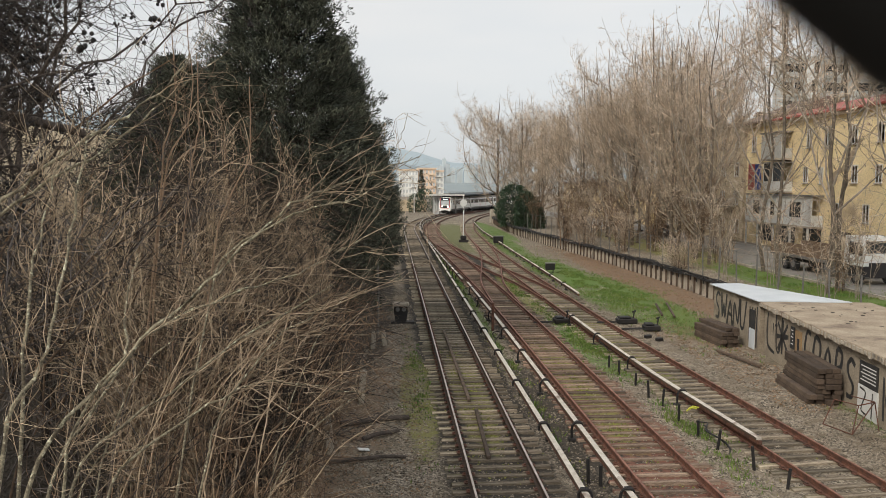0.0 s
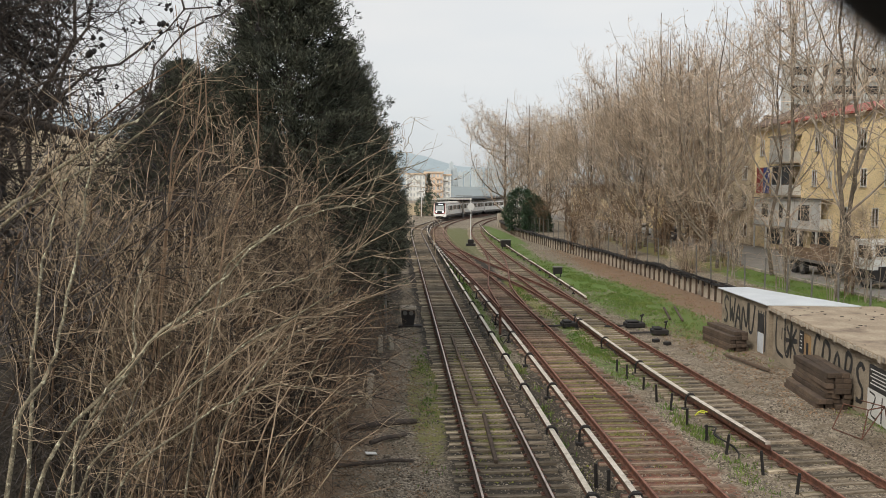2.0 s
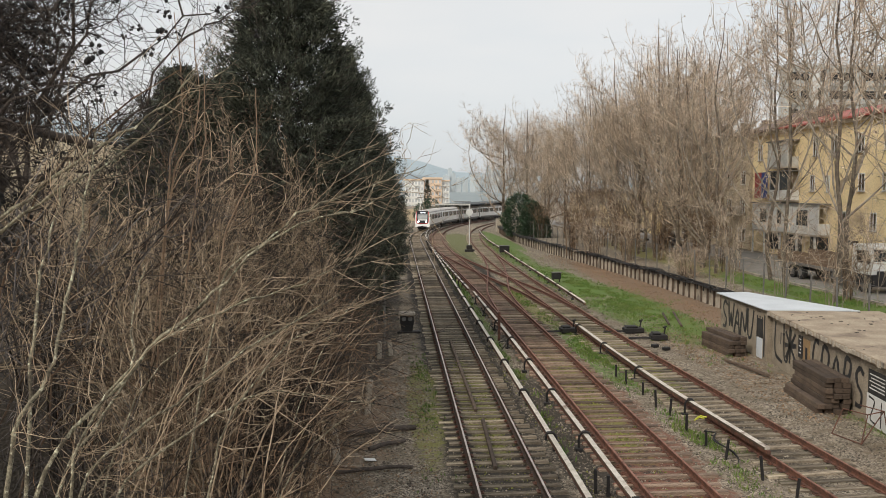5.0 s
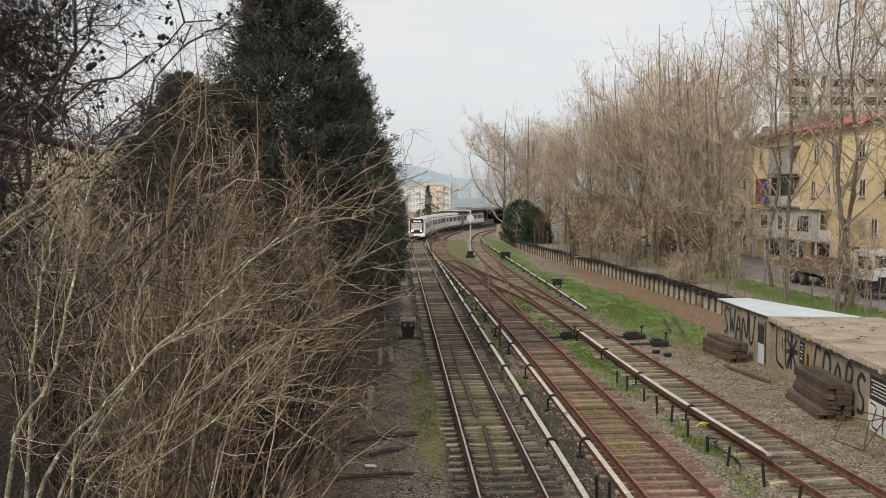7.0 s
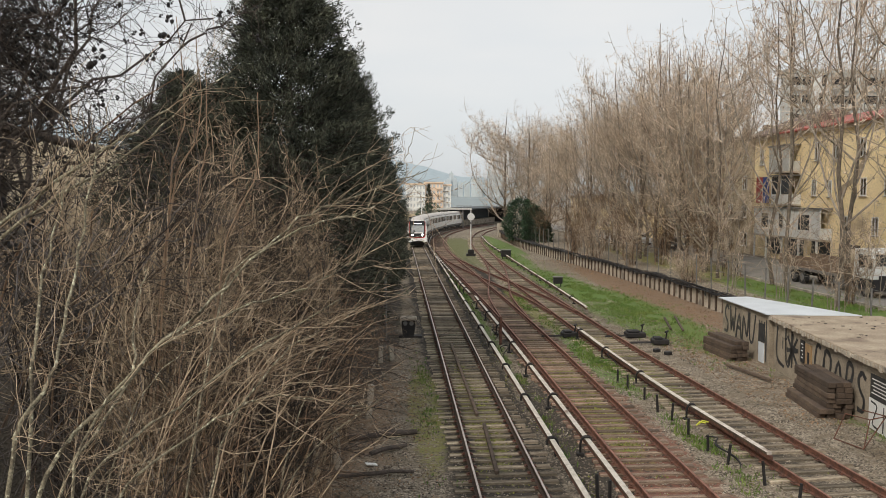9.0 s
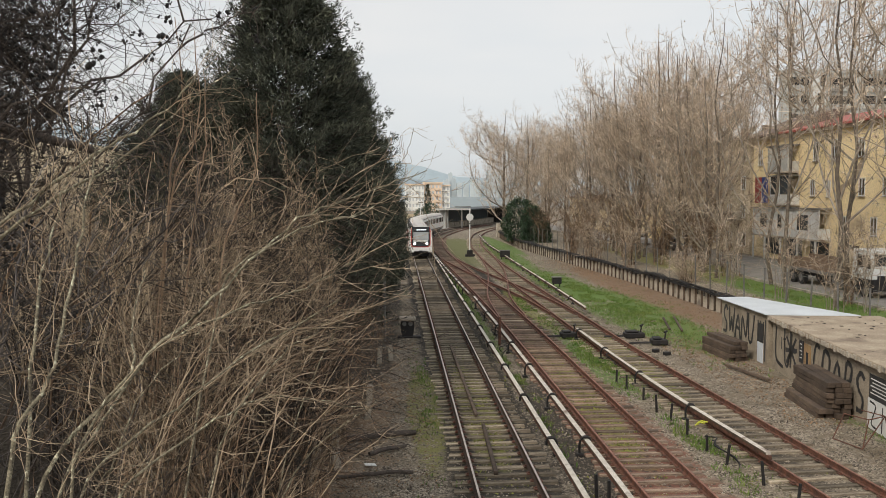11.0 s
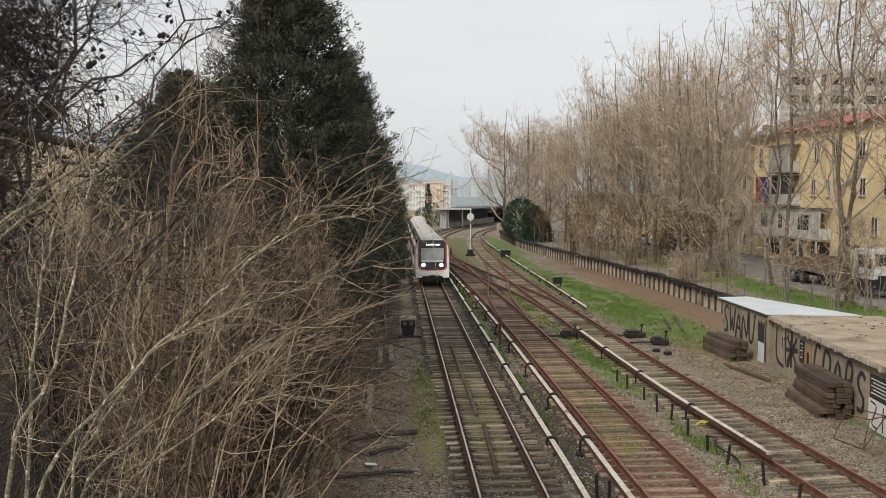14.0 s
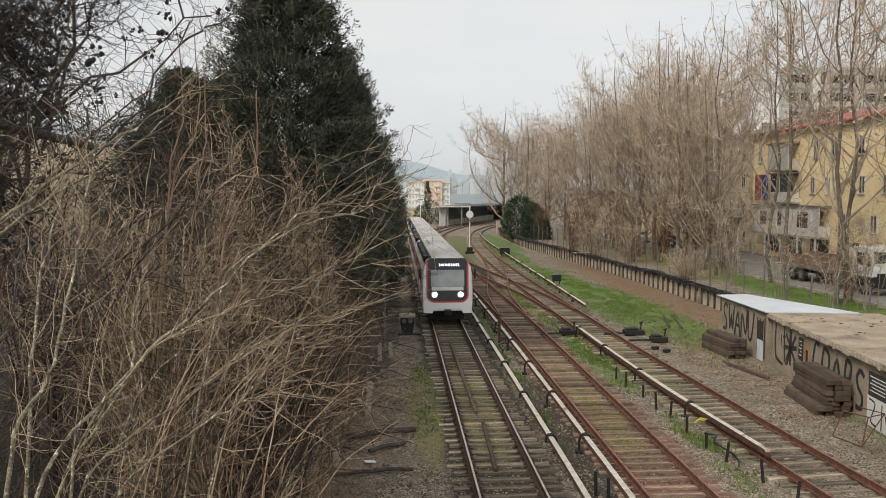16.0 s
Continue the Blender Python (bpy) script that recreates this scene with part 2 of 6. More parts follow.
class Sticks:
    """Collects tapered bent sticks (twigs, limbs) for one mesh."""
    def __init__(self):
        self.v, self.f = [], []

    def add(self, pts, r0, r1, sides=3):
        n = len(pts)
        start = len(self.v)
        for i, p in enumerate(pts):
            a, b = pts[max(i - 1, 0)], pts[min(i + 1, n - 1)]
            d = (b - a).normalized()
            u = d.orthogonal().normalized()
            w = d.cross(u)
            r = r0 + (r1 - r0) * i / (n - 1)
            for k in range(sides):
                q = 2 * math.pi * k / sides
                self.v.append(tuple(p + u * (r * math.cos(q)) + w * (r * math.sin(q))))
        for i in range(n - 1):
            for k in range(sides):
                a, b = start + i * sides + k, start + i * sides + (k + 1) % sides
                self.f.append((a, b, b + sides, a + sides))

    def blade(self, p, d, wide):
        """A small flat diamond leaf from p along d."""
        s = len(self.v)
        u = d.orthogonal().normalized()
        u.rotate(Matrix.Rotation(random.random() * 6.28, 3, d))
        u *= wide
        n = d.cross(u).normalized() * (d.length * 0.12)
        self.v += [tuple(p), tuple(p + d * 0.5 + u), tuple(p + d), tuple(p + d * 0.5 - u + n)]
        self.f += [(s, s + 1, s + 2), (s, s + 2, s + 3)]

    def lump(self, p, s):
        """A small uneven lump round p."""
        k = len(self.v)
        ring = [(math.cos(i * 1.257), math.sin(i * 1.257)) for i in range(5)]
        for c, q, z in ((0.75, ring, 0.45), (0.8, ring, -0.4)):
            for x, y in q:
                self.v.append(tuple(p + Vector((x * c, y * c, z)) * s * random.uniform(0.75, 1.2)))
        self.v += [tuple(p + Vector((0, 0, s))), tuple(p - Vector((0, 0, s)))]
        for i in range(5):
            j = (i + 1) % 5
            self.f += [(k + i, k + j, k + 10), (k + i, k + 5 + i, k + 5 + j, k + j), (k + 5 + j, k + 5 + i, k + 11)]

    def mesh(self, name, mat):
        return mesh_from(name, self.v, self.f, mat, smooth=True)


def rv(spread=1.0):
    return Vector((random.uniform(-1, 1), random.uniform(-1, 1), random.uniform(-1, 1))) * spread


def bent(a, b, sag, steps, wobble=0.0):
    """Points from a to b, bowed by the vector sag, with a wobble."""
    out = []
    for i in range(steps + 1):
        q = i / steps
        out.append(a.lerp(b, q) + sag * (4 * q * (1 - q)) + (rv(wobble) if 0 < i else Vector((0, 0, 0))))
    return out


# ---- the line of each track, in plan ----
def smooth_line(points, step=0.5):
    """A smooth line through (x, y) points, sampled about every step along y."""
    xs, ys = [p[0] for p in points], [p[1] for p in points]
    m = []
    for i in range(len(ys)):
        a, b = max(i - 1, 0), min(i + 1, len(ys) - 1)
        m.append((xs[b] - xs[a]) / (ys[b] - ys[a]))
    out = []
    for i in range(len(ys) - 1):
        h = ys[i + 1] - ys[i]
        n = max(1, int(h / step))
        for k in range(n):
            q = k / n
            x = ((2 * q ** 3 - 3 * q ** 2 + 1) * xs[i] + (q ** 3 - 2 * q ** 2 + q) * h * m[i] + (-2 * q ** 3 + 3 * q ** 2) * xs[i + 1] + (q ** 3 - q ** 2) * h * m[i + 1])
            out.append(Vector((x, ys[i] + h * q, 0)))
    out.append(Vector((xs[-1], ys[-1], 0)))
    return out


def arc_line(x0, y0, y1, radius, sweep, step=0.5):
    """A straight from y0 to y1, then a bend to the right."""
    out = [Vector((x0, y0 + i * step, 0)) for i in range(int((y1 - y0) / step))]
    n = int(radius * sweep / step)
    return out + [Vector((x0 + radius * (1 - math.cos(sweep * i / n)), y1 + radius * math.sin(sweep * i / n), 0)) for i in range(n + 1)]


class Line:
    def __init__(self, pts):
        self.p = pts
        self.s = [0.0]
        for a, b in zip(pts, pts[1:]):
            self.s.append(self.s[-1] + (b - a).length)

    def at(self, s):
        """The place and the heading s metres along."""
        i = min(max(np.searchsorted(self.s, s) - 1, 0), len(self.p) - 2)
        a, b = self.p[i], self.p[i + 1]
        q = (s - self.s[i]) / (self.s[i + 1] - self.s[i])
        j, k = max(i - 3, 0), min(i + 4, len(self.p) - 1)
        return a + (b - a) * q, (self.p[k] - self.p[j]).normalized()

    def sub(self, s0, s1):
        return [p for p, s in zip(self.p, self.s) if s0 <= s <= s1]

    def of_y(self, y):
        return float(np.interp(y, [p.y for p in self.p], self.s))


LINE_1 = Line(arc_line(2.69, -10, 116, 205, 0.75))
LINE_2 = Line(smooth_line([(6.63, -10), (6.63, 20), (6.64, 46), (6.25, 68), (5.72, 92), (5.62, 106), (6.05, 121), (7.25, 138), (9.75, 154), (14.3, 174), (21, 195), (33, 222)]))
LINE_3 = Line(smooth_line([(12.2, -10), (11.3, 8), (10.72, 20), (10.40, 29.5), (10.2, 36), (10.14, 45), (10.1, 65), (10.32, 86), (11.4, 114), (13.55, 138), (17.2, 160), (24, 184), (33, 205)]))
LINE_A = Line(smooth_line([(6.66, 44), (7.14, 55.6), (8.45, 67), (9.5, 77), (10.22, 88), (10.6, 96)]))
LINE_B = Line(smooth_line([(10.13, 46), (9.5, 56), (8.2, 67), (6.85, 79), (5.85, 91), (5.6, 100)]))


def sweep(line_pts, profile, mats, name, slots=None, side=0.0, lift=0.0):
    """A closed profile of (across, up) points drawn along a line."""
    verts, faces, kinds = [], [], []
    n = len(profile)
    for i, p in enumerate(line_pts):
        a, b = line_pts[max(i - 1, 0)], line_pts[min(i + 1, len(line_pts) - 1)]
        d = (b - a).normalized()
        r = Vector((d.y, -d.x, 0))
        for x, z in profile:
            verts.append(tuple(p + r * (side + x) + Vector((0, 0, z + lift))))
    for i in range(len(line_pts) - 1):
        for k in range(n):
            a, b = i * n + k, i * n + (k + 1) % n
            faces.append((a, a + n, b + n, b))
            kinds.append(slots[k] if slots else 0)
    faces += [tuple(range(n)), tuple(range((len(line_pts) - 1) * n, len(line_pts) * n))[::-1]]
    kinds += [0, 0]
    return mesh_from(name, verts, faces, mats, kinds)


# ---- ground ----
WALL = smooth_line([(20.4, 15), (20.1, 48), (19.7, 66), (18.6, 84), (17.4, 104), (17.2, 122), (19.0, 148), (25.0, 172), (36, 200)])
WALL_Y = [p.y for p in WALL]
WALL_X = [p.x for p in WALL]


def wall_x(y):
    return float(np.interp(y, WALL_Y, WALL_X))


def ease(q):
    q = min(max(q, 0.0), 1.0)
    return q * q * (3 - 2 * q)


def left_bank(x, y):
    """The overgrown bank that rises beside the track."""
    fade = 1 - ease((y - 110) / 60)
    return (4.2 * ease((-1.6 - x) / 9) + 3.2 * ease((-9 - x) / 18) + 5.0 * ease((-17 - x) / 12)) * (0.25 + 0.75 * fade)


def ground_z(x, y):
    z = -0.25 - 0.008 * ease((x - 0.8) / 0.6) * ease((12.6 - x) / 0.6)
    if x < -1.6:
        z += left_bank(x, y)
    if x > wall_x(y) + 0.1 and y < 195:
        z = 0.72
    return z + 0.035 * noise.noise((x * 0.5, y * 0.5, 0)) + 0.02 * noise.noise((x * 1.7, y * 1.7, 3))


def ground_material():
    m = bpy.data.materials.new("trackside_ground")
    m.use_nodes = True
    nodes, links = m.node_tree.nodes, m.node_tree.links
    bsdf = nodes["Principled BSDF"]
    bsdf.inputs["Roughness"].default_value = 0.96
    where = nodes.new("ShaderNodeNewGeometry").outputs["Position"]

    def math_node(op, a, b=0.0, clamp=False):
        n = nodes.new("ShaderNodeMath")
        n.operation, n.use_clamp = op, clamp
        for s, v in zip(n.inputs, (a, b)):
            if isinstance(v, (int, float)):
                s.default_value = v
            else:
                links.new(v, s)
        return n.outputs[0]

    def noise_fac(scale, detail=5):
        n = nodes.new("ShaderNodeTexNoise")
        n.inputs["Scale"].default_value, n.inputs["Detail"].default_value = scale, detail
        links.new(where, n.inputs["Vector"])
        return n.outputs["Fac"]

    def span(v, a, b):
        r = nodes.new("ShaderNodeMapRange")
        r.inputs["From Min"].default_value, r.inputs["From Max"].default_value = a, b
        links.new(v, r.inputs["Value"])
        return r.outputs["Result"]

    def mix(f, a, b):
        x = nodes.new("ShaderNodeMix")
        x.data_type = "RGBA"
        for s, v in ((x.inputs[0], f), (x.inputs[6], a), (x.inputs[7], b)):
            if isinstance(v, tuple):
                s.default_value = (*v, 1)
            else:
                links.new(v, s)
        return x.outputs[2]

    split = nodes.new("ShaderNodeSeparateXYZ")
    links.new(where, split.inputs[0])
    coarse, mid = noise_fac(0.35, 6), noise_fac(1.6, 6)
    stones = nodes.new("ShaderNodeTexVoronoi")
    stones.inputs["Scale"].default_value = 19
    links.new(where, stones.inputs["Vector"])
    tone = nodes.new("ShaderNodeSeparateColor")
    links.new(stones.outputs["Color"], tone.inputs[0])
    pebble = mix(tone.outputs[0], (0.05, 0.041, 0.031), (0.46, 0.39, 0.30))
    earth = mix(noise_fac(26, 3), (0.07, 0.052, 0.036), (0.30, 0.24, 0.165))
    base = mix(span(mid, 0.42, 0.72), pebble, earth)
    base = mix(math_node("MULTIPLY", span(coarse, 0.52, 0.68), 0.55), base, (0.13, 0.105, 0.068))
    ragged = math_node("ADD", math_node("MULTIPLY", mid, 0.5), math_node("MULTIPLY", noise_fac(7, 4), 0.5))

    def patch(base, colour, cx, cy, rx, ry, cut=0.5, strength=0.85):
        """An uneven patch of growth, litter, rust or soil; some colours carry painted shade."""
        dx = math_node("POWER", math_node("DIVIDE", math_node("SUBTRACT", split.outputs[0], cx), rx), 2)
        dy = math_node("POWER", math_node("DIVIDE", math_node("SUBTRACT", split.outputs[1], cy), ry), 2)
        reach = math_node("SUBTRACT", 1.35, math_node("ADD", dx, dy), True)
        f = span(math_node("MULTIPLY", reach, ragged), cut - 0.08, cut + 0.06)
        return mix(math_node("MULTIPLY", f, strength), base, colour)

    # Leaf mould, blackened further for the shade under thicket and cypresses.
    mould_shade = (0.045, 0.036, 0.027)
    # Oil-stained ballast that also paints in the shade of the sleeper gaps.
    oil_shade = (0.034, 0.028, 0.022)
    green, olive, litter, rusty, straw, verge = (0.105, 0.18, 0.032), (0.21, 0.205, 0.06), (0.235, 0.155, 0.10), (0.20, 0.088, 0.058), (0.46, 0.38, 0.25), (0.135, 0.14, 0.055)
    for spec in ((straw, -30, 62, 14, 60, 0.22, 0.9), (litter, 18.3, 60, 2.6, 26, 0.38), (litter, 15.5, 40, 2.5, 9, 0.42), (litter, -3, 30, 4, 22, 0.45),
                 (oil_shade, 2.75, 70, 1.9, 80, 0.20, 0.95), (oil_shade, 6.6, 70, 1.7, 75, 0.24, 0.95), (oil_shade, 10.3, 62, 1.4, 48, 0.26, 0.9), (oil_shade, 4.9, 22, 0.8, 12, 0.36),
                 (rusty, 7.0, 24, 1.7, 20, 0.44), (mould_shade, -8.5, 26, 6.6, 46, 0.26),
                 (green, 14.6, 50, 2.8, 15, 0.28), (green, 13.6, 66, 2.4, 14, 0.36), (green, 12.9, 105, 2.6, 36, 0.34),
                 (green, 4.75, 72, 0.5, 50, 0.40), (green, 8.7, 35, 1.0, 9, 0.42), (olive, 0.9, 27, 0.8, 9, 0.46), (verge, 9.5, 108, 5, 40, 0.42), (verge, 10.2, 118, 2.6, 24, 0.36), (green, 15.6, 122, 1.3, 30, 0.34),
                 (olive, 8.5, 52, 1.1, 12, 0.36), (olive, 10.2, 40, 0.9, 16, 0.38), (olive, 2.7, 27, 0.75, 8, 0.38), (olive, 6.6, 30, 0.9, 13, 0.42), (mould_shade, -1.3, 58, 1.7, 34, 0.28),
                 (olive, 26, 60, 4, 50, 0.42), (green, 25.5, 46, 3.2, 16, 0.30), (verge, 7.4, 118, 2.2, 30, 0.36), (green, 15.8, 22, 2.2, 5, 0.45)):
        base = patch(base, *spec)
    links.new(base, bsdf.inputs["Base Color"])
    b = nodes.new("ShaderNodeBump")
    b.inputs["Strength"].default_value, b.inputs["Distance"].default_value = 0.7, 0.04
    links.new(stones.outputs["Distance"], b.inputs["Height"])
    links.new(b.outputs[0], bsdf.inputs["Normal"])
    return m


def build_ground():
    xs = [-2600, -900, -300, -120, -60, -40, -30, -24] + [-20 + i for i in range(18)] + [-2 + 0.5 * i for i in range(44)] + [20.06, 20.14, 22, 24, 27, 30, 34, 40, 55, 90, 200, 600, 2600]
    ys = [-80, -40, -20] + [-10 + i for i in range(100)] + [90 + 2.5 * i for i in range(44)] + [205, 220, 250, 300, 400, 600, 1000, 1800, 2900]
    verts, faces = [], []
    for y in ys:
        for x in xs:
            px = x + (wall_x(min(max(y, 15), 199)) - 20.1) * ease((x - 13.5) / 5) * (1 if x < 60 else 0)
            verts.append((px, y, ground_z(px, y)))
    n = len(xs)
    for j in range(len(ys) - 1):
        for i in range(n - 1):
            a = j * n + i
            faces.append((a, a + 1, a + n + 1, a + n))
    ob = new("ground", mesh_from("ground", verts, faces, ground_material(), smooth=True))
    tagged(ob, "gravelly trackside ground with grass, moss and leaf litter", "ground", kind="structure")


build_ground()

# ---- tracks ----
RAIL = [(-0.075, -0.18), (0.075, -0.18), (0.075, -0.168), (0.012, -0.15), (0.012, -0.05), (0.036, -0.038), (0.036, -0.006), (0.026, 0.0),
        (-0.026, 0.0), (-0.036, -0.006), (-0.036, -0.038), (-0.012, -0.05), (-0.012, -0.15), (-0.075, -0.168)]
RAIL_SLOTS = [0, 0, 0, 0, 0, 0, 0, 1, 0, 0, 0, 0, 0, 0]
GAUGE = 1.59


def sleeper_mesh(mat, length):
    bm = bmesh.new()
    box(bm, -length / 2, length / 2, -0.10, 0.10, -0.36, -0.185, 0.010)
    for v in bm.verts:
        v.co += rv(0.009)
    me = bpy.data.meshes.new("sleeper")
    bm.to_mesh(me)
    bm.free()
    me.materials.append(mat)
    return me


def plates(line, s0, s1, spacing, name, parent):
    """Tie plates and spikes under both rails."""
    verts, faces = [], []
    s = s0
    while s < s1:
        p, d = line.at(s)
        r = Vector((d.y, -d.x, 0))
        for side in (-GAUGE / 2, GAUGE / 2):
            for off, w, l, h in ((0, 0.16, 0.08, 0.02), (-0.1, 0.025, 0.03, 0.05), (0.1, 0.025, 0.03, 0.05)):
                c = p + r * (side + off) + Vector((0, 0, -0.185))
                k = len(verts)
                for z in (0, h):
                    for a, b in ((-1, -1), (1, -1), (1, 1), (-1, 1)):
                        verts.append(tuple(c + r * (a * w) + d * (b * l) + Vector((0, 0, z))))
                faces += [(k + 4, k + 5, k + 6, k + 7)] + [(k + i, k + (i + 1) % 4, k + 4 + (i + 1) % 4, k + 4 + i) for i in range(4)]
        s += spacing
    ob = new(name, mesh_from(name, verts, faces, RUST))
    ob.parent = parent
    tagged(ob, kind="stuff")


def build_track(name, label, line, y0, y1, top, wood, spacing=0.54, length=2.7, far=None, detail=True, group="tracks"):
    base = tagged(empty(name), label, "railway track", group, "structure")
    s0, s1 = line.of_y(y0), line.of_y(y1)
    pts = line.sub(s0, s1)
    for side in (-GAUGE / 2, GAUGE / 2):
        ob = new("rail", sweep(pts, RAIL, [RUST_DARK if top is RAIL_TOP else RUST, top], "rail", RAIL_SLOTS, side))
        ob.parent = base
    kinds = [sleeper_mesh(wood, length * k) for k in (1.0, 0.985, 1.02)]
    s, n = s0, 0
    limit = line.of_y(far) if far else s1
    while s < limit and n < 300:
        p, d = line.at(s)
        turn = math.degrees(math.atan2(-d.x, d.y)) + random.gauss(0, 0.9)
        piece("sleeper", random.choice(kinds), base, pose(p.x + random.gauss(0, 0.05), p.y, random.uniform(-0.035, 0.0), random.gauss(0, 1.2), random.gauss(0, 0.4), turn))
        s += spacing * random.uniform(0.93, 1.07)
        n += 1
    if detail:
        plates(line, s0, min(s1, s0 + 60), spacing, "fastenings", base)
    return base




# ---- the metro train ----
CAR_WHITE = material("car_body_white", (0.90, 0.895, 0.87), (0.84, 0.83, 0.80), scale=1.2, rough=0.35, bump=0.02, spread=0.04)
CAR_ROOF = material("car_roof_grey", (0.58, 0.545, 0.51), (0.46, 0.43, 0.40), scale=1.5, rough=0.55, bump=0.05, spread=0.06)
CAR_RED = material("car_red_band", (0.66, 0.06, 0.05), (0.58, 0.05, 0.045), scale=2, rough=0.35, bump=0.0, spread=0.04)
CAR_BLACK = material("car_black_mask", (0.018, 0.019, 0.021), (0.025, 0.026, 0.028), rough=0.2, bump=0.0, spread=0.04)
# The pale greys paint the sky's reflection into the windscreen.
CAR_GLASS = material("car_windscreen_sky_tint", (0.46, 0.485, 0.49), (0.24, 0.26, 0.265), scale=0.7, rough=0.06, bump=0.0, spread=0.03)
LAMP = glow("headlight_glow", (0.95, 1.0, 0.95), 8.0)
LETTERS = glow("display_letters", (0.85, 0.92, 1.0), 1.6)
CAR_LONG, CAR_PITCH = 17.5, 18.0


def rounded(x0, x1, z0, z1, r, n=5):
    """The outline of a rounded rectangle; r: one radius or four (bottom left, bottom right, top right, top left)."""
    r = r if isinstance(r, tuple) else (r,) * 4
    out = []
    for (cx, cz, a), q in zip(((x0, z0, 180), (x1, z0, 270), (x1, z1, 0), (x0, z1, 90)), r):
        sx, sz = (1 if cx == x0 else -1), (1 if cz == z0 else -1)
        for i in range(n + 1):
            t = radians(a + 90 * i / n)
            out.append((cx + sx * q + q * math.cos(t), cz + sz * q + q * math.sin(t)))
    return out


def plate(outline, y0, y1, rake=0.0, zr=0.0):
    """A plate of an (x, z) outline between y0 and y1; rake leans it back with height above zr."""
    bm = bmesh.new()
    lean = lambda z: rake * (z - zr)
    back = [bm.verts.new((x, y0 - lean(z), z)) for x, z in outline]
    front = [bm.verts.new((x, y1 - lean(z), z)) for x, z in outline]
    bm.faces.new(front[::-1])
    bm.faces.new(back)
    n = len(outline)
    for i in range(n):
        bm.faces.new((back[i], back[(i + 1) % n], front[(i + 1) % n], front[i]))
    bmesh.ops.recalc_face_normals(bm, faces=bm.faces[:])
    return bm


def side_plate(y0, y1, z0, z1, x0, x1, r=0.08):
    """A rounded panel on the side of a car."""
    bm = plate(rounded(y0, y1, z0, z1, r, 3), min(x0, x1), max(x0, x1))
    bmesh.ops.transform(bm, matrix=Matrix.Rotation(radians(-90), 4, "Z") @ Matrix.Scale(-1, 4, (1, 0, 0)), verts=bm.verts[:])
    return bm


def car_body(head):
    half = [(0.0, 3.66), (0.45, 3.64), (0.82, 3.55), (1.08, 3.38), (1.25, 3.12), (1.33, 2.7), (1.35, 1.9), (1.345, 1.15), (1.30, 0.72)]
    ring = half + [(-x, z) for x, z in half[:0:-1]]
    ys = [-CAR_LONG / 2, -CAR_LONG / 2 + 0.1] + [-CAR_LONG / 2 + CAR_LONG * i / 8 for i in range(1, 8)] + [CAR_LONG / 2 - 0.35, CAR_LONG / 2 - 0.08, CAR_LONG / 2]
    verts, faces, slots = [], [], []
    for j, y in enumerate(ys):
        k = 0.965 if j in (0, len(ys) - 1) else 1.0
        for x, z in ring:
            front = 0.10 * (z - 0.72) if (head and j >= len(ys) - 3) else 0
            verts.append((x * k, y - front, 2.1 + (z - 2.1) * (0.985 if k < 1 else 1)))
    n = len(ring)
    for j in range(len(ys) - 1):
        for k in range(n):
            a, b = j * n + k, j * n + (k + 1) % n
            faces.append((a, b, b + n, a + n))
            z = (ring[k][1] + ring[(k + 1) % n][1]) / 2
            slots.append(1 if z > 3.2 else 0)
    faces += [tuple(range(n))[::-1], tuple(range((len(ys) - 1) * n, len(ys) * n))]
    slots += [2 if not head else 0, 0 if head else 2]
    return mesh_from("body", verts, faces, [CAR_WHITE, CAR_ROOF, CAR_BLACK], slots)


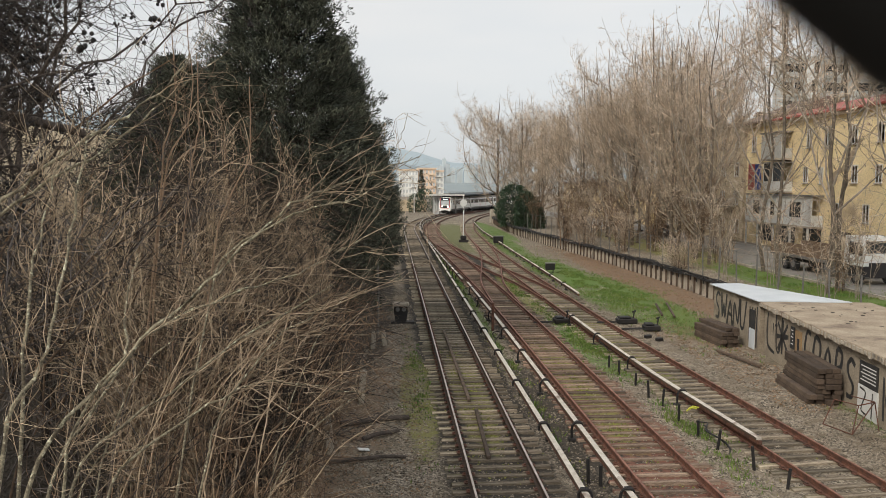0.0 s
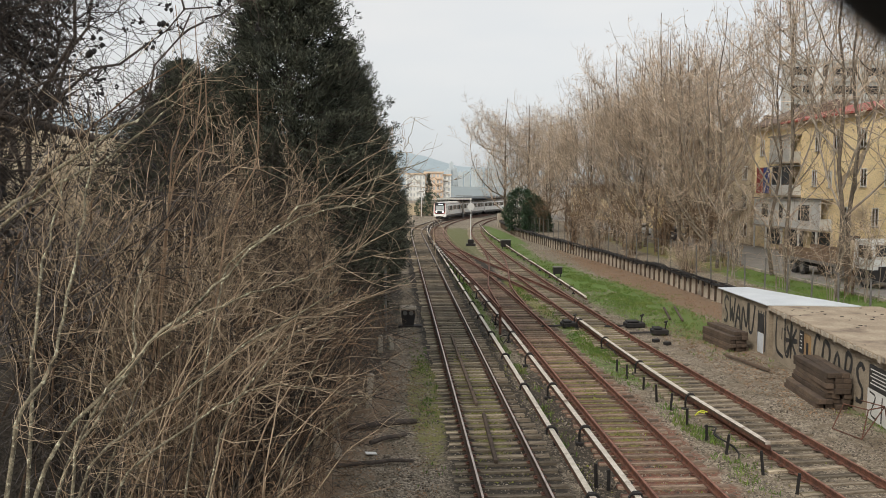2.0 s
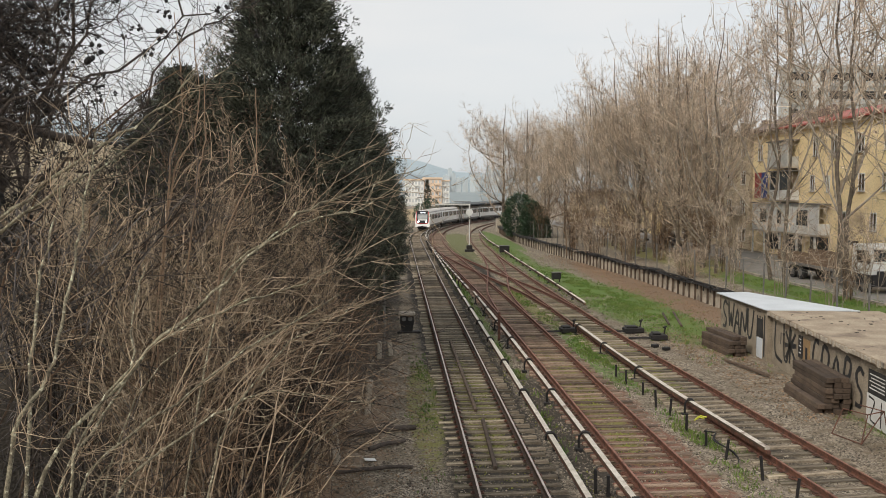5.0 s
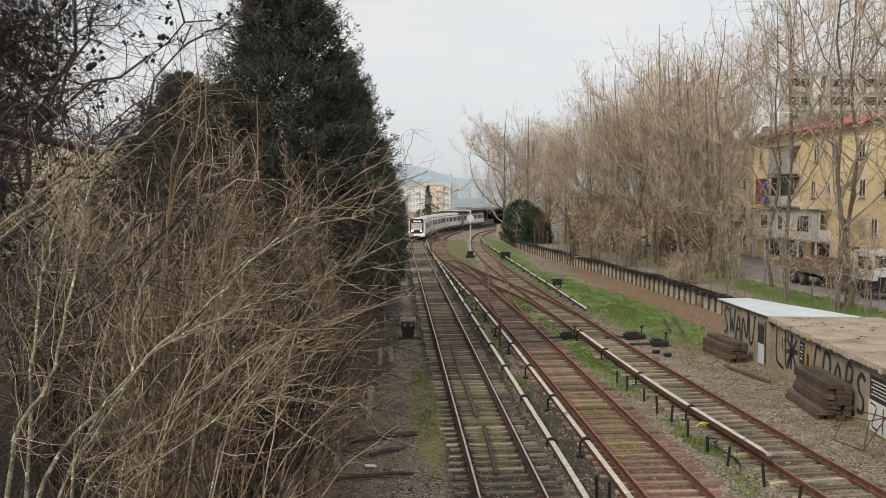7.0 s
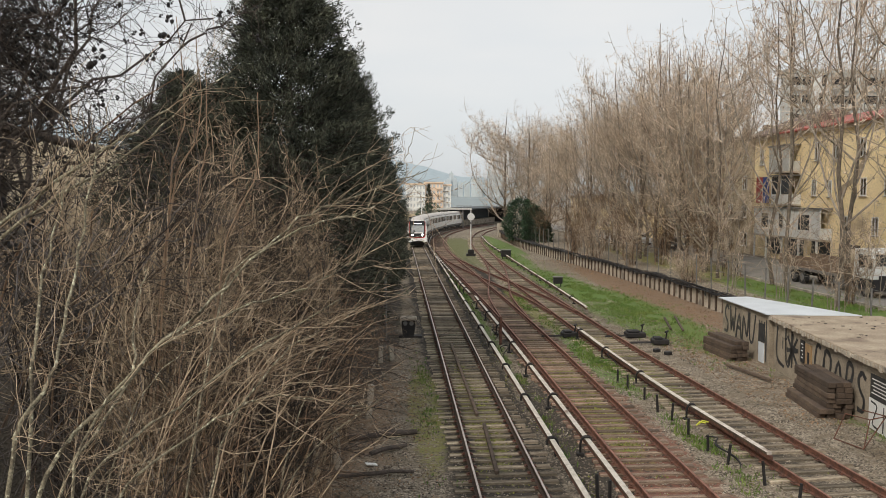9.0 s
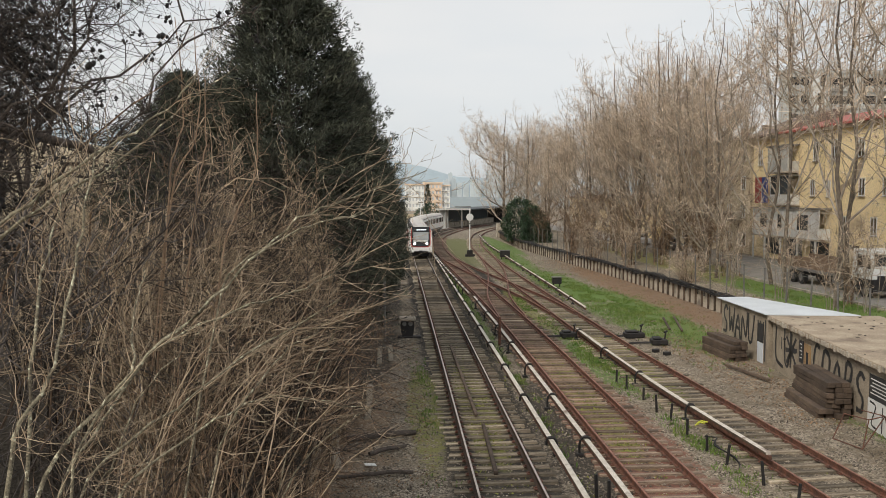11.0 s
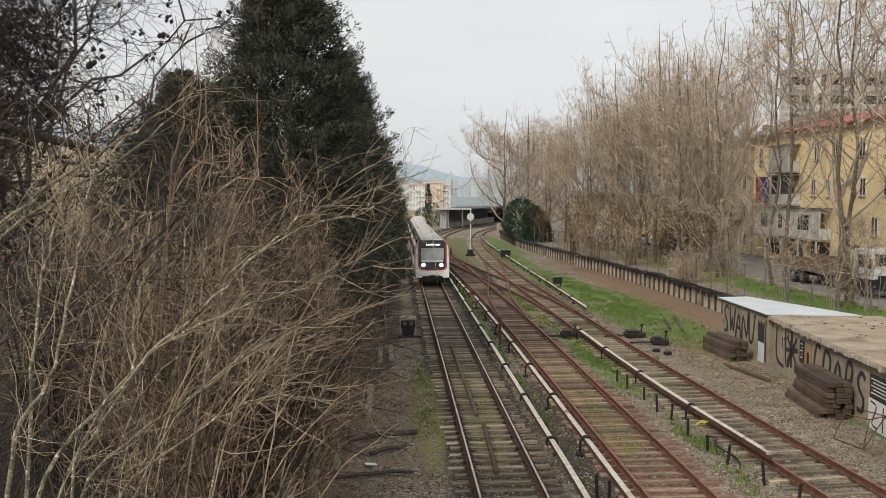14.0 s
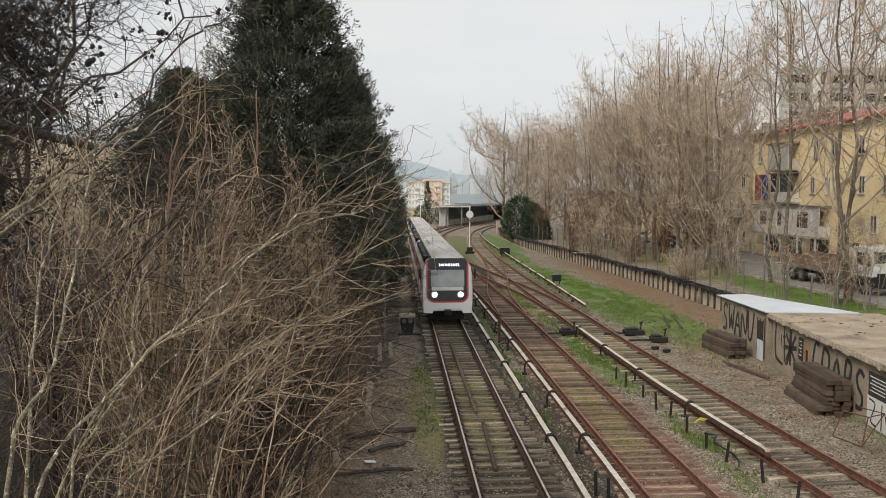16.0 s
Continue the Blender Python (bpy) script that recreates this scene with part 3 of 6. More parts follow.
def build_car(head, tail=False):
    car = empty("metro_car")
    tagged(car, "white metro car with a red-framed black cab front, headlights lit" if head else "white metro car with a dark window band and grey roof",
           "metro car", "cars of the train")
    b = new("body", car_body(head))
    b.parent = car
    top = CAR_LONG / 2
    # roof ribs, gutters, vents
    for i in range(26):
        y = -top + 0.6 + i * (CAR_LONG - 1.2) / 25
        bm = bmesh.new()
        for x0, z0, x1, z1 in ((-1.0, 3.44, -0.5, 3.63), (-0.5, 3.63, 0.5, 3.63), (0.5, 3.63, 1.0, 3.44)):
            rod(bm, (x0, y, z0), (x1, y, z1), 0.02, sides=4)
        part("roof_rib", bm, CAR_ROOF, car)
    for x in (-1.17, 1.17):
        part("gutter", block(x - 0.03, x + 0.03, -top + 0.2, top - 0.5, 3.21, 3.26), CAR_BLACK, car, "black rain gutter")
    part("cable_duct", block(0.86, 0.98, -top + 0.4, top - 0.9, 3.44, 3.60, 0.02), BLACK, car, "black duct along the roof edge")
    for i in range(14):
        y = -top + 3 + i * (CAR_LONG - 4) / 14
        part("air_scoop", block(0.98, 1.24, y - 0.3, y + 0.3, 3.24, 3.56, 0.03), BLACK, car, "dark roof air scoop")
    # sides: the dark window band, doors and panes
    for side in (-1, 1):
        x = 1.352 * side
        for i in range(4):
            y = -6.4 + i * 4.2
            door = part("door", side_plate(y - 0.62, y + 0.62, 1.1, 3.0, x - 0.012 * side, x + 0.012 * side, 0.04), CAR_WHITE, car)
            part("door_window", side_plate(y - 0.42, y + 0.42, 1.95, 2.85, x + 0.014 * side, x + 0.022 * side, 0.08), GLASS, door)
            part("door_edge", block(x - 0.01, x + 0.018 * side + 0.01, y - 0.68, y - 0.63, 1.1, 3.0), CAR_RED, door, "red door edge")
        for i in range(5):
            y0, y1 = max(-6.4 + i * 4.2 - 3.4, -top + 0.5), min(-6.4 + i * 4.2 - 0.8, top - (1.4 if head else 0.5))
            if y1 - y0 > 0.5:
                part("window", side_plate(y0, y1, 1.95, 2.85, x - 0.01 * side, x + 0.015 * side, 0.1), GLASS, car, "dark window band")
        part("skirt_stripe", block(x - 0.006, x + 0.006, -top + 0.3, top - 0.6, 0.74, 1.02), STEEL, car, "grey lower stripe")
    # below the floor
    part("underframe", block(-1.1, 1.1, -top + 0.6, top - 0.6, 0.45, 0.78), BLACK, car)
    for y in (-5.7, 5.7):
        bogie = part("bogie", block(-1.0, 1.0, y - 1.5, y + 1.5, 0.3, 0.62, 0.05), BLACK, car)
        for dy in (-1.05, 1.05):
            for x in (-0.795, 0.795):
                bm = bmesh.new()
                rod(bm, (x - 0.065, y + dy, 0.43), (x + 0.065, y + dy, 0.43), 0.425, sides=20)
                part("wheel", bm, BLACK, bogie)
    if not head:
        for y in (-top - 0.22, top + 0.02):
            part("gangway", block(-0.6, 0.6, y, y + 0.2, 1.0, 3.1), BLACK, car)
        return car
    # the cab front
    rake, zr, y = 0.10, 0.72, top
    part("surround", plate(rounded(-1.13, 1.13, 1.17, 3.50, (0.42, 0.42, 0.22, 0.22)), y - 0.01, y + 0.03, rake, zr), CAR_RED, car, "red windscreen surround")
    part("mask", plate(rounded(-1.04, 1.04, 1.26, 3.54, (0.36, 0.36, 0.18, 0.18)), y + 0.0, y + 0.05, rake, zr), CAR_BLACK, car, "glossy black front mask")
    screen = part("windscreen", plate(rounded(-0.90, 0.90, 2.0, 2.92, 0.08), y + 0.03, y + 0.065, rake, zr), CAR_GLASS, car, "windscreen with the sky's reflection painted in grey")
    part("dashboard_shade", plate(rounded(-0.86, 0.86, 1.82, 2.0, 0.05), y + 0.03, y + 0.068, rake, zr), WHITE, car, "pale strip under the windscreen")
    display = part("destination_display", plate(rounded(-0.92, 0.92, 3.0, 3.33, 0.05), y + 0.03, y + 0.06, rake, zr), CAR_BLACK, car)
    at = -0.62
    for w in (0.09, 0.11, 0.07, 0.1, 0.1, 0.08, 0.1, 0.05, 0.1, 0.08, 0.05, 0.09, 0.1):
        part("letter_bar", plate(rounded(at, at + w * 0.55, 3.12, 3.25, 0.01, 1), y + 0.055, y + 0.066, rake, zr), LETTERS, display)
        at += w
    for x in (-0.70, 0.70):
        lamp = part("headlight", plate(rounded(x - 0.20, x + 0.20, 1.42, 1.78, 0.15), y + 0.03, y + 0.07, rake, zr), STEEL, car)
        part("bulb", plate(rounded(x - 0.135, x + 0.135, 1.475, 1.735, 0.125), y + 0.06, y + 0.085, rake, zr), LAMP, lamp, "lit white headlight")
        part("wiper", rods(((x * 0.5, y - 0.10, 1.95), (x * 0.2, y - 0.16, 2.6), 0.014)), BLACK, car)
        mirror = part("mirror_arm", rods(((math.copysign(1.3, x), y - 0.4, 2.95), (math.copysign(1.47, x), y - 0.2, 2.9), 0.02)), BLACK, car)
        part("mirror", block(math.copysign(1.47, x) - 0.06, math.copysign(1.47, x) + 0.06, y - 0.25, y - 0.15, 2.45, 2.95, 0.03), BLACK, mirror)
    bumper = part("bumper", plate([(-1.29, 0.62), (-0.82, 0.60), (-0.74, 0.82), (0.74, 0.82), (0.82, 0.60), (1.29, 0.62), (1.30, 1.16), (-1.30, 1.16)], y - 0.06, y + 0.045, rake, zr), CAR_WHITE, car)
    part("coupler", block(-0.2, 0.2, y - 0.2, y + 0.42, 0.5, 0.82, 0.05), BLACK, car)
    part("rail_guard", block(-0.95, 0.95, y - 0.9, y - 0.75, 0.15, 0.6), BLACK, car)
    return car


TRAIN = [build_car(True)] + [build_car(False) for _ in range(3)]
# Seconds and the way of the train's front along its line, counted from abreast of the camera.
TIMES = ((0.0, 178.0), (1.0, 172.0), (2.0, 165.5), (3.0, 158.6), (4.0, 151.5), (5.2, 143.5), (6.5, 134.0), (7.0, 130.0), (8.0, 121.0), (9.0, 111.2),
         (10.2, 99.6), (11.5, 87.0), (12.0, 82.0), (12.5, 77.2), (13.0, 72.4), (13.5, 67.6), (14.0, 62.6), (14.5, 57.6), (15.0, 52.6), (15.5, 47.7), (16.0, 42.6))


def train_rows(k):
    """The poses of the k-th car."""
    rows = []
    for i in range(33):
        t = i * 0.5
        way = float(np.interp(t, [a for a, _ in TIMES], [b for _, b in TIMES])) + 10.0 + CAR_PITCH * k
        a, _ = LINE_1.at(way + 3.1)
        b, _ = LINE_1.at(way + 14.5)
        d = (a - b).normalized()
        mid = (a + b) / 2
        rows.append((t, pose(mid.x, mid.y, 0, 0, 0, math.degrees(math.atan2(-d.x, d.y)))))
    return rows


def motions():
    for k, car in enumerate(TRAIN):
        walk(car, train_rows(k))
    walk(STRAP, [(0.0, strap_pose(STRAP_OUT[0], 3.73, -4.77)), (0.5, strap_pose(STRAP_OUT[1], 3.32, -4.74)), (1.0, strap_pose(STRAP_OUT[2], 3.17, -4.92)),
                 (1.5, strap_pose(STRAP_OUT[3], 3.2, -4.67)), (2.1, strap_pose(STRAP_OUT[4], 3.2, -4.5)), (2.6, strap_pose(STRAP_OUT[5], 3.26, -4.42)),
                 (3.0, strap_pose(STRAP_OUT[6], 3.36, -4.33)), (4.0, strap_pose(0.06, 3.37, -4.33)), (16.0, strap_pose(0.06, 3.37, -4.33))])


STRAP_OUT = (0.0154, 0.0165, 0.0172, 0.0180, 0.0193, 0.0214, 0.028)


# ---- the retaining wall ----
def build_wall():
    wall = new("wall_east", sweep([p for p in WALL if p.y > 16], [(0, -0.6), (0.22, -0.6), (0.22, 0.80), (0, 0.80)], CONCRETE, "wall_east"))
    tagged(wall, "low weathered concrete retaining wall with posts", "retaining wall", kind="structure")
    return wall


WALL_EAST = build_wall()


# ---- the graffiti shed: its long front stands askew to the track, the annex does not ----
SHED_TURN = Matrix.Translation((15.63, 32.92, 0)) @ Matrix.Rotation(radians(-7.3), 4, "Z") @ Matrix.Translation((-14.98, -32.85, 0))
SHED_BACK = SHED_TURN.inverted()


def build_shed():
    shed = tagged(empty("shed", SHED_TURN), "low rendered shed with black graffiti and a slab roof", "shed")
    part("wall", block(15.2, 19.4, 14, 32.7, -0.5, 1.78), RENDER, shed)
    part("slab_roof", block(14.98, 19.6, 13.9, 32.85, 1.78, 1.98, 0.02), SLAB, shed, "chipped concrete roof slab")
    bm = bmesh.new()
    lower = [(15.70, 32.95), (19.0, 32.6), (17.2, 38.4), (15.95, 38.4)]
    a = [bm.verts.new((x, y, -0.5)) for x, y in lower]
    b = [bm.verts.new((x, y, 1.96)) for x, y in lower]
    bm.faces.new(a[::-1]), bm.faces.new(b)
    for i in range(4):
        bm.faces.new((a[i], a[(i + 1) % 4], b[(i + 1) % 4], b[i]))
    part("annex_wall", bm, RENDER, shed, m=SHED_BACK)
    bm = bmesh.new()
    rim = ((15.50, 32.75), (19.3, 32.2), (17.3, 38.6), (15.74, 38.5))
    low, high = ([bm.verts.new((x, y, z)) for x, y in rim] for z in (1.99, 2.03))
    bm.faces.new(low[::-1]), bm.faces.new(high)
    for i in range(4):
        bm.faces.new((low[i], low[(i + 1) % 4], high[(i + 1) % 4], high[i]))
    part("sheet_roof", bm, ZINC, shed, "pale metal sheet roof", m=SHED_BACK)


build_shed()


# ---- trees ----
def limb_tree(height, seed, limbs=9, twigs=1700, spread=0.22, lift=0.8, trunk_r=0.22, twig_r=0.011, leaves=(0, 0, 1, 2)):
    """A bare, upright tree: trunk and limbs as one set of sticks, twigs as another."""
    random.seed(seed)
    wood, fine = Sticks(), Sticks()
    axis = [Vector((0, 0, -0.3))]
    n = 9
    for i in range(1, n + 1):
        axis.append(Vector((noise.noise((seed, i * 0.4, 0)) * 0.5, noise.noise((seed, i * 0.4, 9)) * 0.5, height * 0.93 * i / n)))
    wood.add(axis, trunk_r, 0.02, 7)
    mains, arms = [axis], []
    for k in range(limbs):
        q = (0.05 if limbs > 12 else 0.14) + 0.62 * (k + random.random()) / limbs
        p = axis[0].lerp(axis[-1], q)
        i = min(int(q * n), n - 1)
        p = axis[i].lerp(axis[i + 1], q * n - i)
        ang = random.random() * 6.28
        far = height * spread * (1.05 - 0.75 * q) * random.uniform(0.75, 1.25)
        up = height * (1 - q) * lift * random.uniform(0.6, 1.0)
        tip = p + Vector((math.cos(ang) * far, math.sin(ang) * far, up))
        pts = bent(p, tip, Vector((math.cos(ang), math.sin(ang), -0.4)) * far * random.uniform(0.15, 0.45), 6, 0.12)
        arm = Sticks()
        arm.add(pts, trunk_r * (0.50 - 0.28 * q), 0.022, 5)
        arms.append(arm)
        mains.append(pts)
        for _ in range(9):
            i = random.randint(1, 5)
            b = pts[i]
            ang2 = ang + random.uniform(-1.3, 1.3)
            l = height * 0.20 * random.uniform(0.6, 1.2)
            side = random.uniform(0.35, 0.85)
            tip2 = b + Vector((math.cos(ang2) * l * side, math.sin(ang2) * l * side, l * 0.85))
            sub = bent(b, tip2, Vector((math.cos(ang2), math.sin(ang2), -0.4)) * l * 0.16, 4, 0.05)
            fine.add(sub, 0.028, 0.012, 3)
            mains.append(sub)
    lengths = [sum((b - a).length for a, b in zip(p, p[1:])) for p in mains]
    for _ in range(twigs):
        pts = random.choices(mains, lengths)[0]
        i = random.randint(1, len(pts) - 2)
        b = pts[i].lerp(pts[i + 1], random.random())
        l = random.uniform(0.4, 1.7)
        d = Vector((random.gauss(0, 0.7), random.gauss(0, 0.7), random.uniform(0.0, 1.0))).normalized() * l
        fine.add(bent(b, b + d, rv(0.13) + Vector((0, 0, -0.06)), 2), twig_r * random.uniform(0.7, 1.3), twig_r * 0.45, 3)
        if random.random() < 0.5:
            c = b + d * 0.5
            fine.add([c, c + (d * 0.4 + rv(0.35))], twig_r * 0.7, twig_r * 0.4, 3)
        for _ in range(random.choice(leaves)):
            fine.blade(b + d * random.uniform(0.5, 1.0), rv(1).normalized() * random.uniform(0.10, 0.2), 0.05)
    return wood, fine, arms


def build_tree(name, label, wood, fine, bark, twig, m, group, arms=()):
    tree = tagged(empty(name, m), label, "tree", group)
    for what, got, mat in (("trunk", wood, bark), ("crown", fine, twig), *(("limb", a, POPLAR_BARK) for a in arms)):
        ob = new(what, got.mesh(what, mat))
        ob.parent = tree
    return tree


def build_poplars():
    made = []
    for k, (h, sp, limbs, twigs, low) in enumerate(((22, 0.16, 17, 1300, 0), (20, 0.19, 17, 1300, 0), (23, 0.14, 17, 1300, 0), (18, 0.23, 17, 1300, 0), (23, 0.17, 10, 680, 0), (21, 0.2, 9, 620, 0))):
        wood, fine, arms = limb_tree(h, 11 + k, limbs=limbs, twigs=twigs, spread=sp, trunk_r=0.20 if k < 4 else 0.145, twig_r=0.0155 if k < 4 else 0.013)
        made.append(build_tree("poplar", "tall bare pale-brown poplar on the street verge" if k < 4 else "tall thinly branched bare poplar on the street verge",
                               wood, fine, TRUNK_BARK, POPLAR, pose(0, 0, -90), "poplars along the street", arms))
    rows = [(25.6, 38, 5), (24.6, 43.6, 4), (26.3, 45.4, 5), (25.2, 50.5, 4), (26.4, 55, 5), (24.4, 60, 4), (25.2, 64.5, 3), (24.3, 68.5, 1), (26.0, 71.5, 0), (24.6, 75, 2), (24.2, 79, 0),
            (25.6, 82, 3), (23.8, 86, 1), (24.8, 91, 0), (23.2, 96, 2), (24.4, 102, 1), (22.8, 108, 0), (28.5, 72, 1), (28.6, 84, 2), (28.5, 94, 3),
            (28.0, 104, 0), (22.0, 116, 3), (23.0, 124, 3)]
    random.seed(5)
    used = set()
    for x, y, k in rows:
        m = pose(x, y, 0.7, 0, 0, random.uniform(0, 360))
        if k in used:
            t = copy_thing(made[k], m)
        else:
            t = made[k]
            t.matrix_basis = m
            used.add(k)
        s = random.uniform(0.9, 1.06) if y < 100 else random.uniform(0.72, 0.86)
        t.scale = (s, s, s)


build_poplars()


# ---- the overgrown bank: cypresses, shrubs and near branches ----
def cypress(height, radius, seed, clumps):
    random.seed(seed)
    wood, leaf = Sticks(), Sticks()
    wood.add([Vector((0, 0, -0.5)), Vector((0.1, 0, height * 0.5)), Vector((0, 0, height * 0.97))], 0.26, 0.03, 7)

    def spray(p, out, lift, n, size):
        for _ in range(n):
            d = (out * random.uniform(0.2, 1.0) + Vector((0, 0, lift)) + rv(0.55)).normalized() * random.uniform(0.13, 0.31) * size
            leaf.blade(p + rv(0.21 * size), d, random.uniform(0.011, 0.024) * size)

    for i in range(clumps):
        q = random.random() ** 0.85
        z = height * (0.04 + 0.95 * q)
        a = random.random() * 6.283
        r = radius * (1 - q ** 2.4) + 0.12
        lump = 1 + 0.42 * noise.noise((math.cos(a) * 2.6, math.sin(a) * 2.6, z * 0.8 + seed))
        depth = random.choice((1.0, 0.95, 0.9, 0.8, 0.65, 0.4))
        out = Vector((math.cos(a), math.sin(a), 0))
        p = out * (r * lump * depth) + Vector((0, 0, z))
        if i % 3 == 0:
            wood.add([Vector((0, 0, z - 0.25 * r)), p], 0.03, 0.01, 3)
        spray(p, out, random.uniform(-0.5, 0.6), 42, random.uniform(0.8, 1.35))
    # longer shoots that break the outline, drooping and turned up at the tip
    for i in range(clumps // 4):
        q = random.random()
        a = random.random() * 6.283
        z = height * (0.15 + 0.8 * q)
        r = (radius * (1 - q ** 2.4) + 0.15)
        out = Vector((math.cos(a), math.sin(a), 0))
        start = out * r * 0.7 + Vector((0, 0, z))
        tip = out * (r * random.uniform(1.12, 1.38) + 0.4) + Vector((0, 0, z + random.uniform(-0.3, 0.9)))
        path = bent(start, tip, Vector((0, 0, -0.25)), 5)
        wood.add(path, 0.02, 0.006, 3)
        for k, p in enumerate(path[1:]):
            spray(p, out, random.uniform(0.2, 1.0), 26, 1.15 - 0.12 * k)
    return wood, leaf


def build_cypresses():
    for k, (x, y, top, r, n) in enumerate(((-4.3, 32, 17.4, 3.1, 1700), (-7.8, 38, 12.5, 2.6, 800), (-8.0, 31, 11.6, 2.5, 800), (-2.7, 42, 14.3, 2.15, 1000), (-2.45, 51, 13.1, 2.05, 900), (-2.15, 61, 12.0, 1.95, 800),
                                             (-1.8, 72, 10.9, 1.85, 650), (-1.45, 84, 10.0, 1.75, 550), (-1.2, 96, 9.4, 1.65, 450))):
        z = ground_z(x, y) - 0.1
        wood, leaf = cypress(top - z, r, 30 + k, n)
        build_tree("cypress", "dense dark green cypress rising from the overgrown bank", wood, leaf, BARK, NEEDLES, pose(x, y, z), "cypresses on the bank")


build_cypresses()


def shrub(seed, height, stems, twigs, lean, fine_r=0.005, splay=(0.15, 0.65), reach=2.0):
    """A leafless shrub: long arching stems and a tangle of side twigs."""
    random.seed(seed)
    wood, fine = Sticks(), Sticks()
    paths = []
    for _ in range(stems):
        a = random.random() * 6.283
        h = height * random.uniform(0.55, 1.1)
        far = h * random.uniform(*splay)
        root = Vector((math.cos(a), math.sin(a), 0)) * random.uniform(0.0, 0.7) - Vector((0, 0, 0.3))
        tip = root + Vector((math.cos(a) * far + lean * h, math.sin(a) * far, h))
        pts = bent(root, tip, Vector((-math.cos(a) * 0.25, -math.sin(a) * 0.25, random.uniform(0.2, 0.8))) * far, 7, 0.11)
        wood.add(pts, random.uniform(0.011, 0.030), 0.006, 4)
        paths.append(pts)
    for _ in range(twigs):
        pts = random.choice(paths)
        i = random.randint(1, 6)
        b = pts[i].lerp(pts[i + 1], random.random())
        along = (pts[i + 1] - pts[i]).normalized()
        d = (along * random.uniform(0.1, 0.9) + rv(0.9)).normalized() * random.uniform(0.3, reach)
        tw = bent(b, b + d, (Vector((0, 0, random.uniform(-0.1, 0.25))) + rv(0.30)) * d.length, 5, 0.03)
        fine.add(tw, fine_r * random.uniform(0.7, 1.5), fine_r * 0.4, 3)
        for _ in range(random.choice((0, 1, 2))):
            c = tw[random.randint(1, 2)]
            fine.add([c, c + d * random.uniform(0.15, 0.35) + rv(0.22)], fine_r * 0.7, fine_r * 0.35, 3)
    return wood, fine


def build_shrubs():
    kinds = []
    for k, (h, stems, twigs, lean, bark, twig, label) in enumerate((
            (6.4, 20, 300, 0.08, TWIG, TWIG_BROWN, "leafless brown shrub tangled on the bank"),
            (5.4, 20, 300, 0.14, TWIG, TWIG, "leafless pale-twigged shrub tangled on the bank"),
            (7.0, 18, 330, 0.04, TWIG_DARK, TWIG_DARK, "dense dark leafless shrub on the bank"),
            (4.0, 24, 300, 0.18, TWIG, TWIG_BROWN, "low arching leafless bramble on the bank"),
            (5.6, 16, 300, 0.12, TWIG_BROWN, TWIG_GREY, "tangled dark-stemmed shrub on the bank"),
            (10.6, 8, 320, 0.0, TAN_STEM, TWIG, "tall upright leafless sapling before the cypress"))):
        wood, fine = shrub(60 + k, h, stems, twigs, lean, 0.0085) if k < 5 else shrub(60 + k, h, stems, twigs, lean, 0.010, (0.02, 0.16), 1.2)
        t = build_tree("shrub", label, wood, fine, bark, twig, pose(0, 0, -50), "shrubs on the bank")
        t["category"] = "shrub"
        kinds.append(t)
    random.seed(8)
    spots = []
    for y in np.arange(7.5, 64.0, 1.9):
        reach = 4.5 + 0.52 * y
        for _ in range(2 if y < 14 else 5 if y < 40 else 3):
            x = -2.2 - random.random() ** 1.2 * min(reach, 17)
            spots.append((x, float(y) + random.uniform(-1, 1)))
    spots += [(random.uniform(-6.2, -2.6), random.uniform(22.5, 28.5)) for _ in range(12)]
    spots += [(random.uniform(-2.9, -1.9), random.uniform(10.5, 25)) for _ in range(12)]
    tall = {(random.uniform(-5.6, -1.9), random.uniform(21.0, 27.5)) for _ in range(15)}
    spots += sorted(tall)
    pale = {(-4.6, 15.0), (-5.3, 17.5), (-4.1, 13.6), (-6.0, 19.5)}
    spots += sorted(pale)
    used = set()
    for x, y in spots:
        # Mostly dark kinds: their twig colour paints the shade inside the thicket.
        k = random.choice((2, 4, 2, 2, 3) if x / y > -0.3 else (2, 2, 4)) if y < 14 else random.choice((0, 4, 2, 2, 2, 3)) if y < 24 else random.choice((0, 2, 2, 4, 2, 1))
        z = ground_z(x, y)
        s = random.uniform(0.8, 1.15) * (1.0 if y > 20 else min(1.0, max(0.5, (-x + 0.06 * y) / 6.5)))
        if x > -3.8:
            k, s = random.choice((3, 4, 2, 3, 0, 2)), random.uniform(0.5, 0.85)
        if y > 16 and -0.50 < x / y < -0.27:
            k, s = random.choice((1, 3, 0)), s * 0.5
        if (x, y) in pale:
            k, s = 1, 1.05
        if (x, y) in tall:
            k, s = 5, random.uniform(0.75, 1.1) * min(1.0, 0.45 - 0.12 * x)
        m = pose(x, y, z, 0, 0, random.uniform(-60, 60))
        if k in used:
            t = copy_thing(kinds[k], m)
        else:
            t = kinds[k]
            t.matrix_basis = m
            used.add(k)
        t.scale = (s, s, s)


build_shrubs()


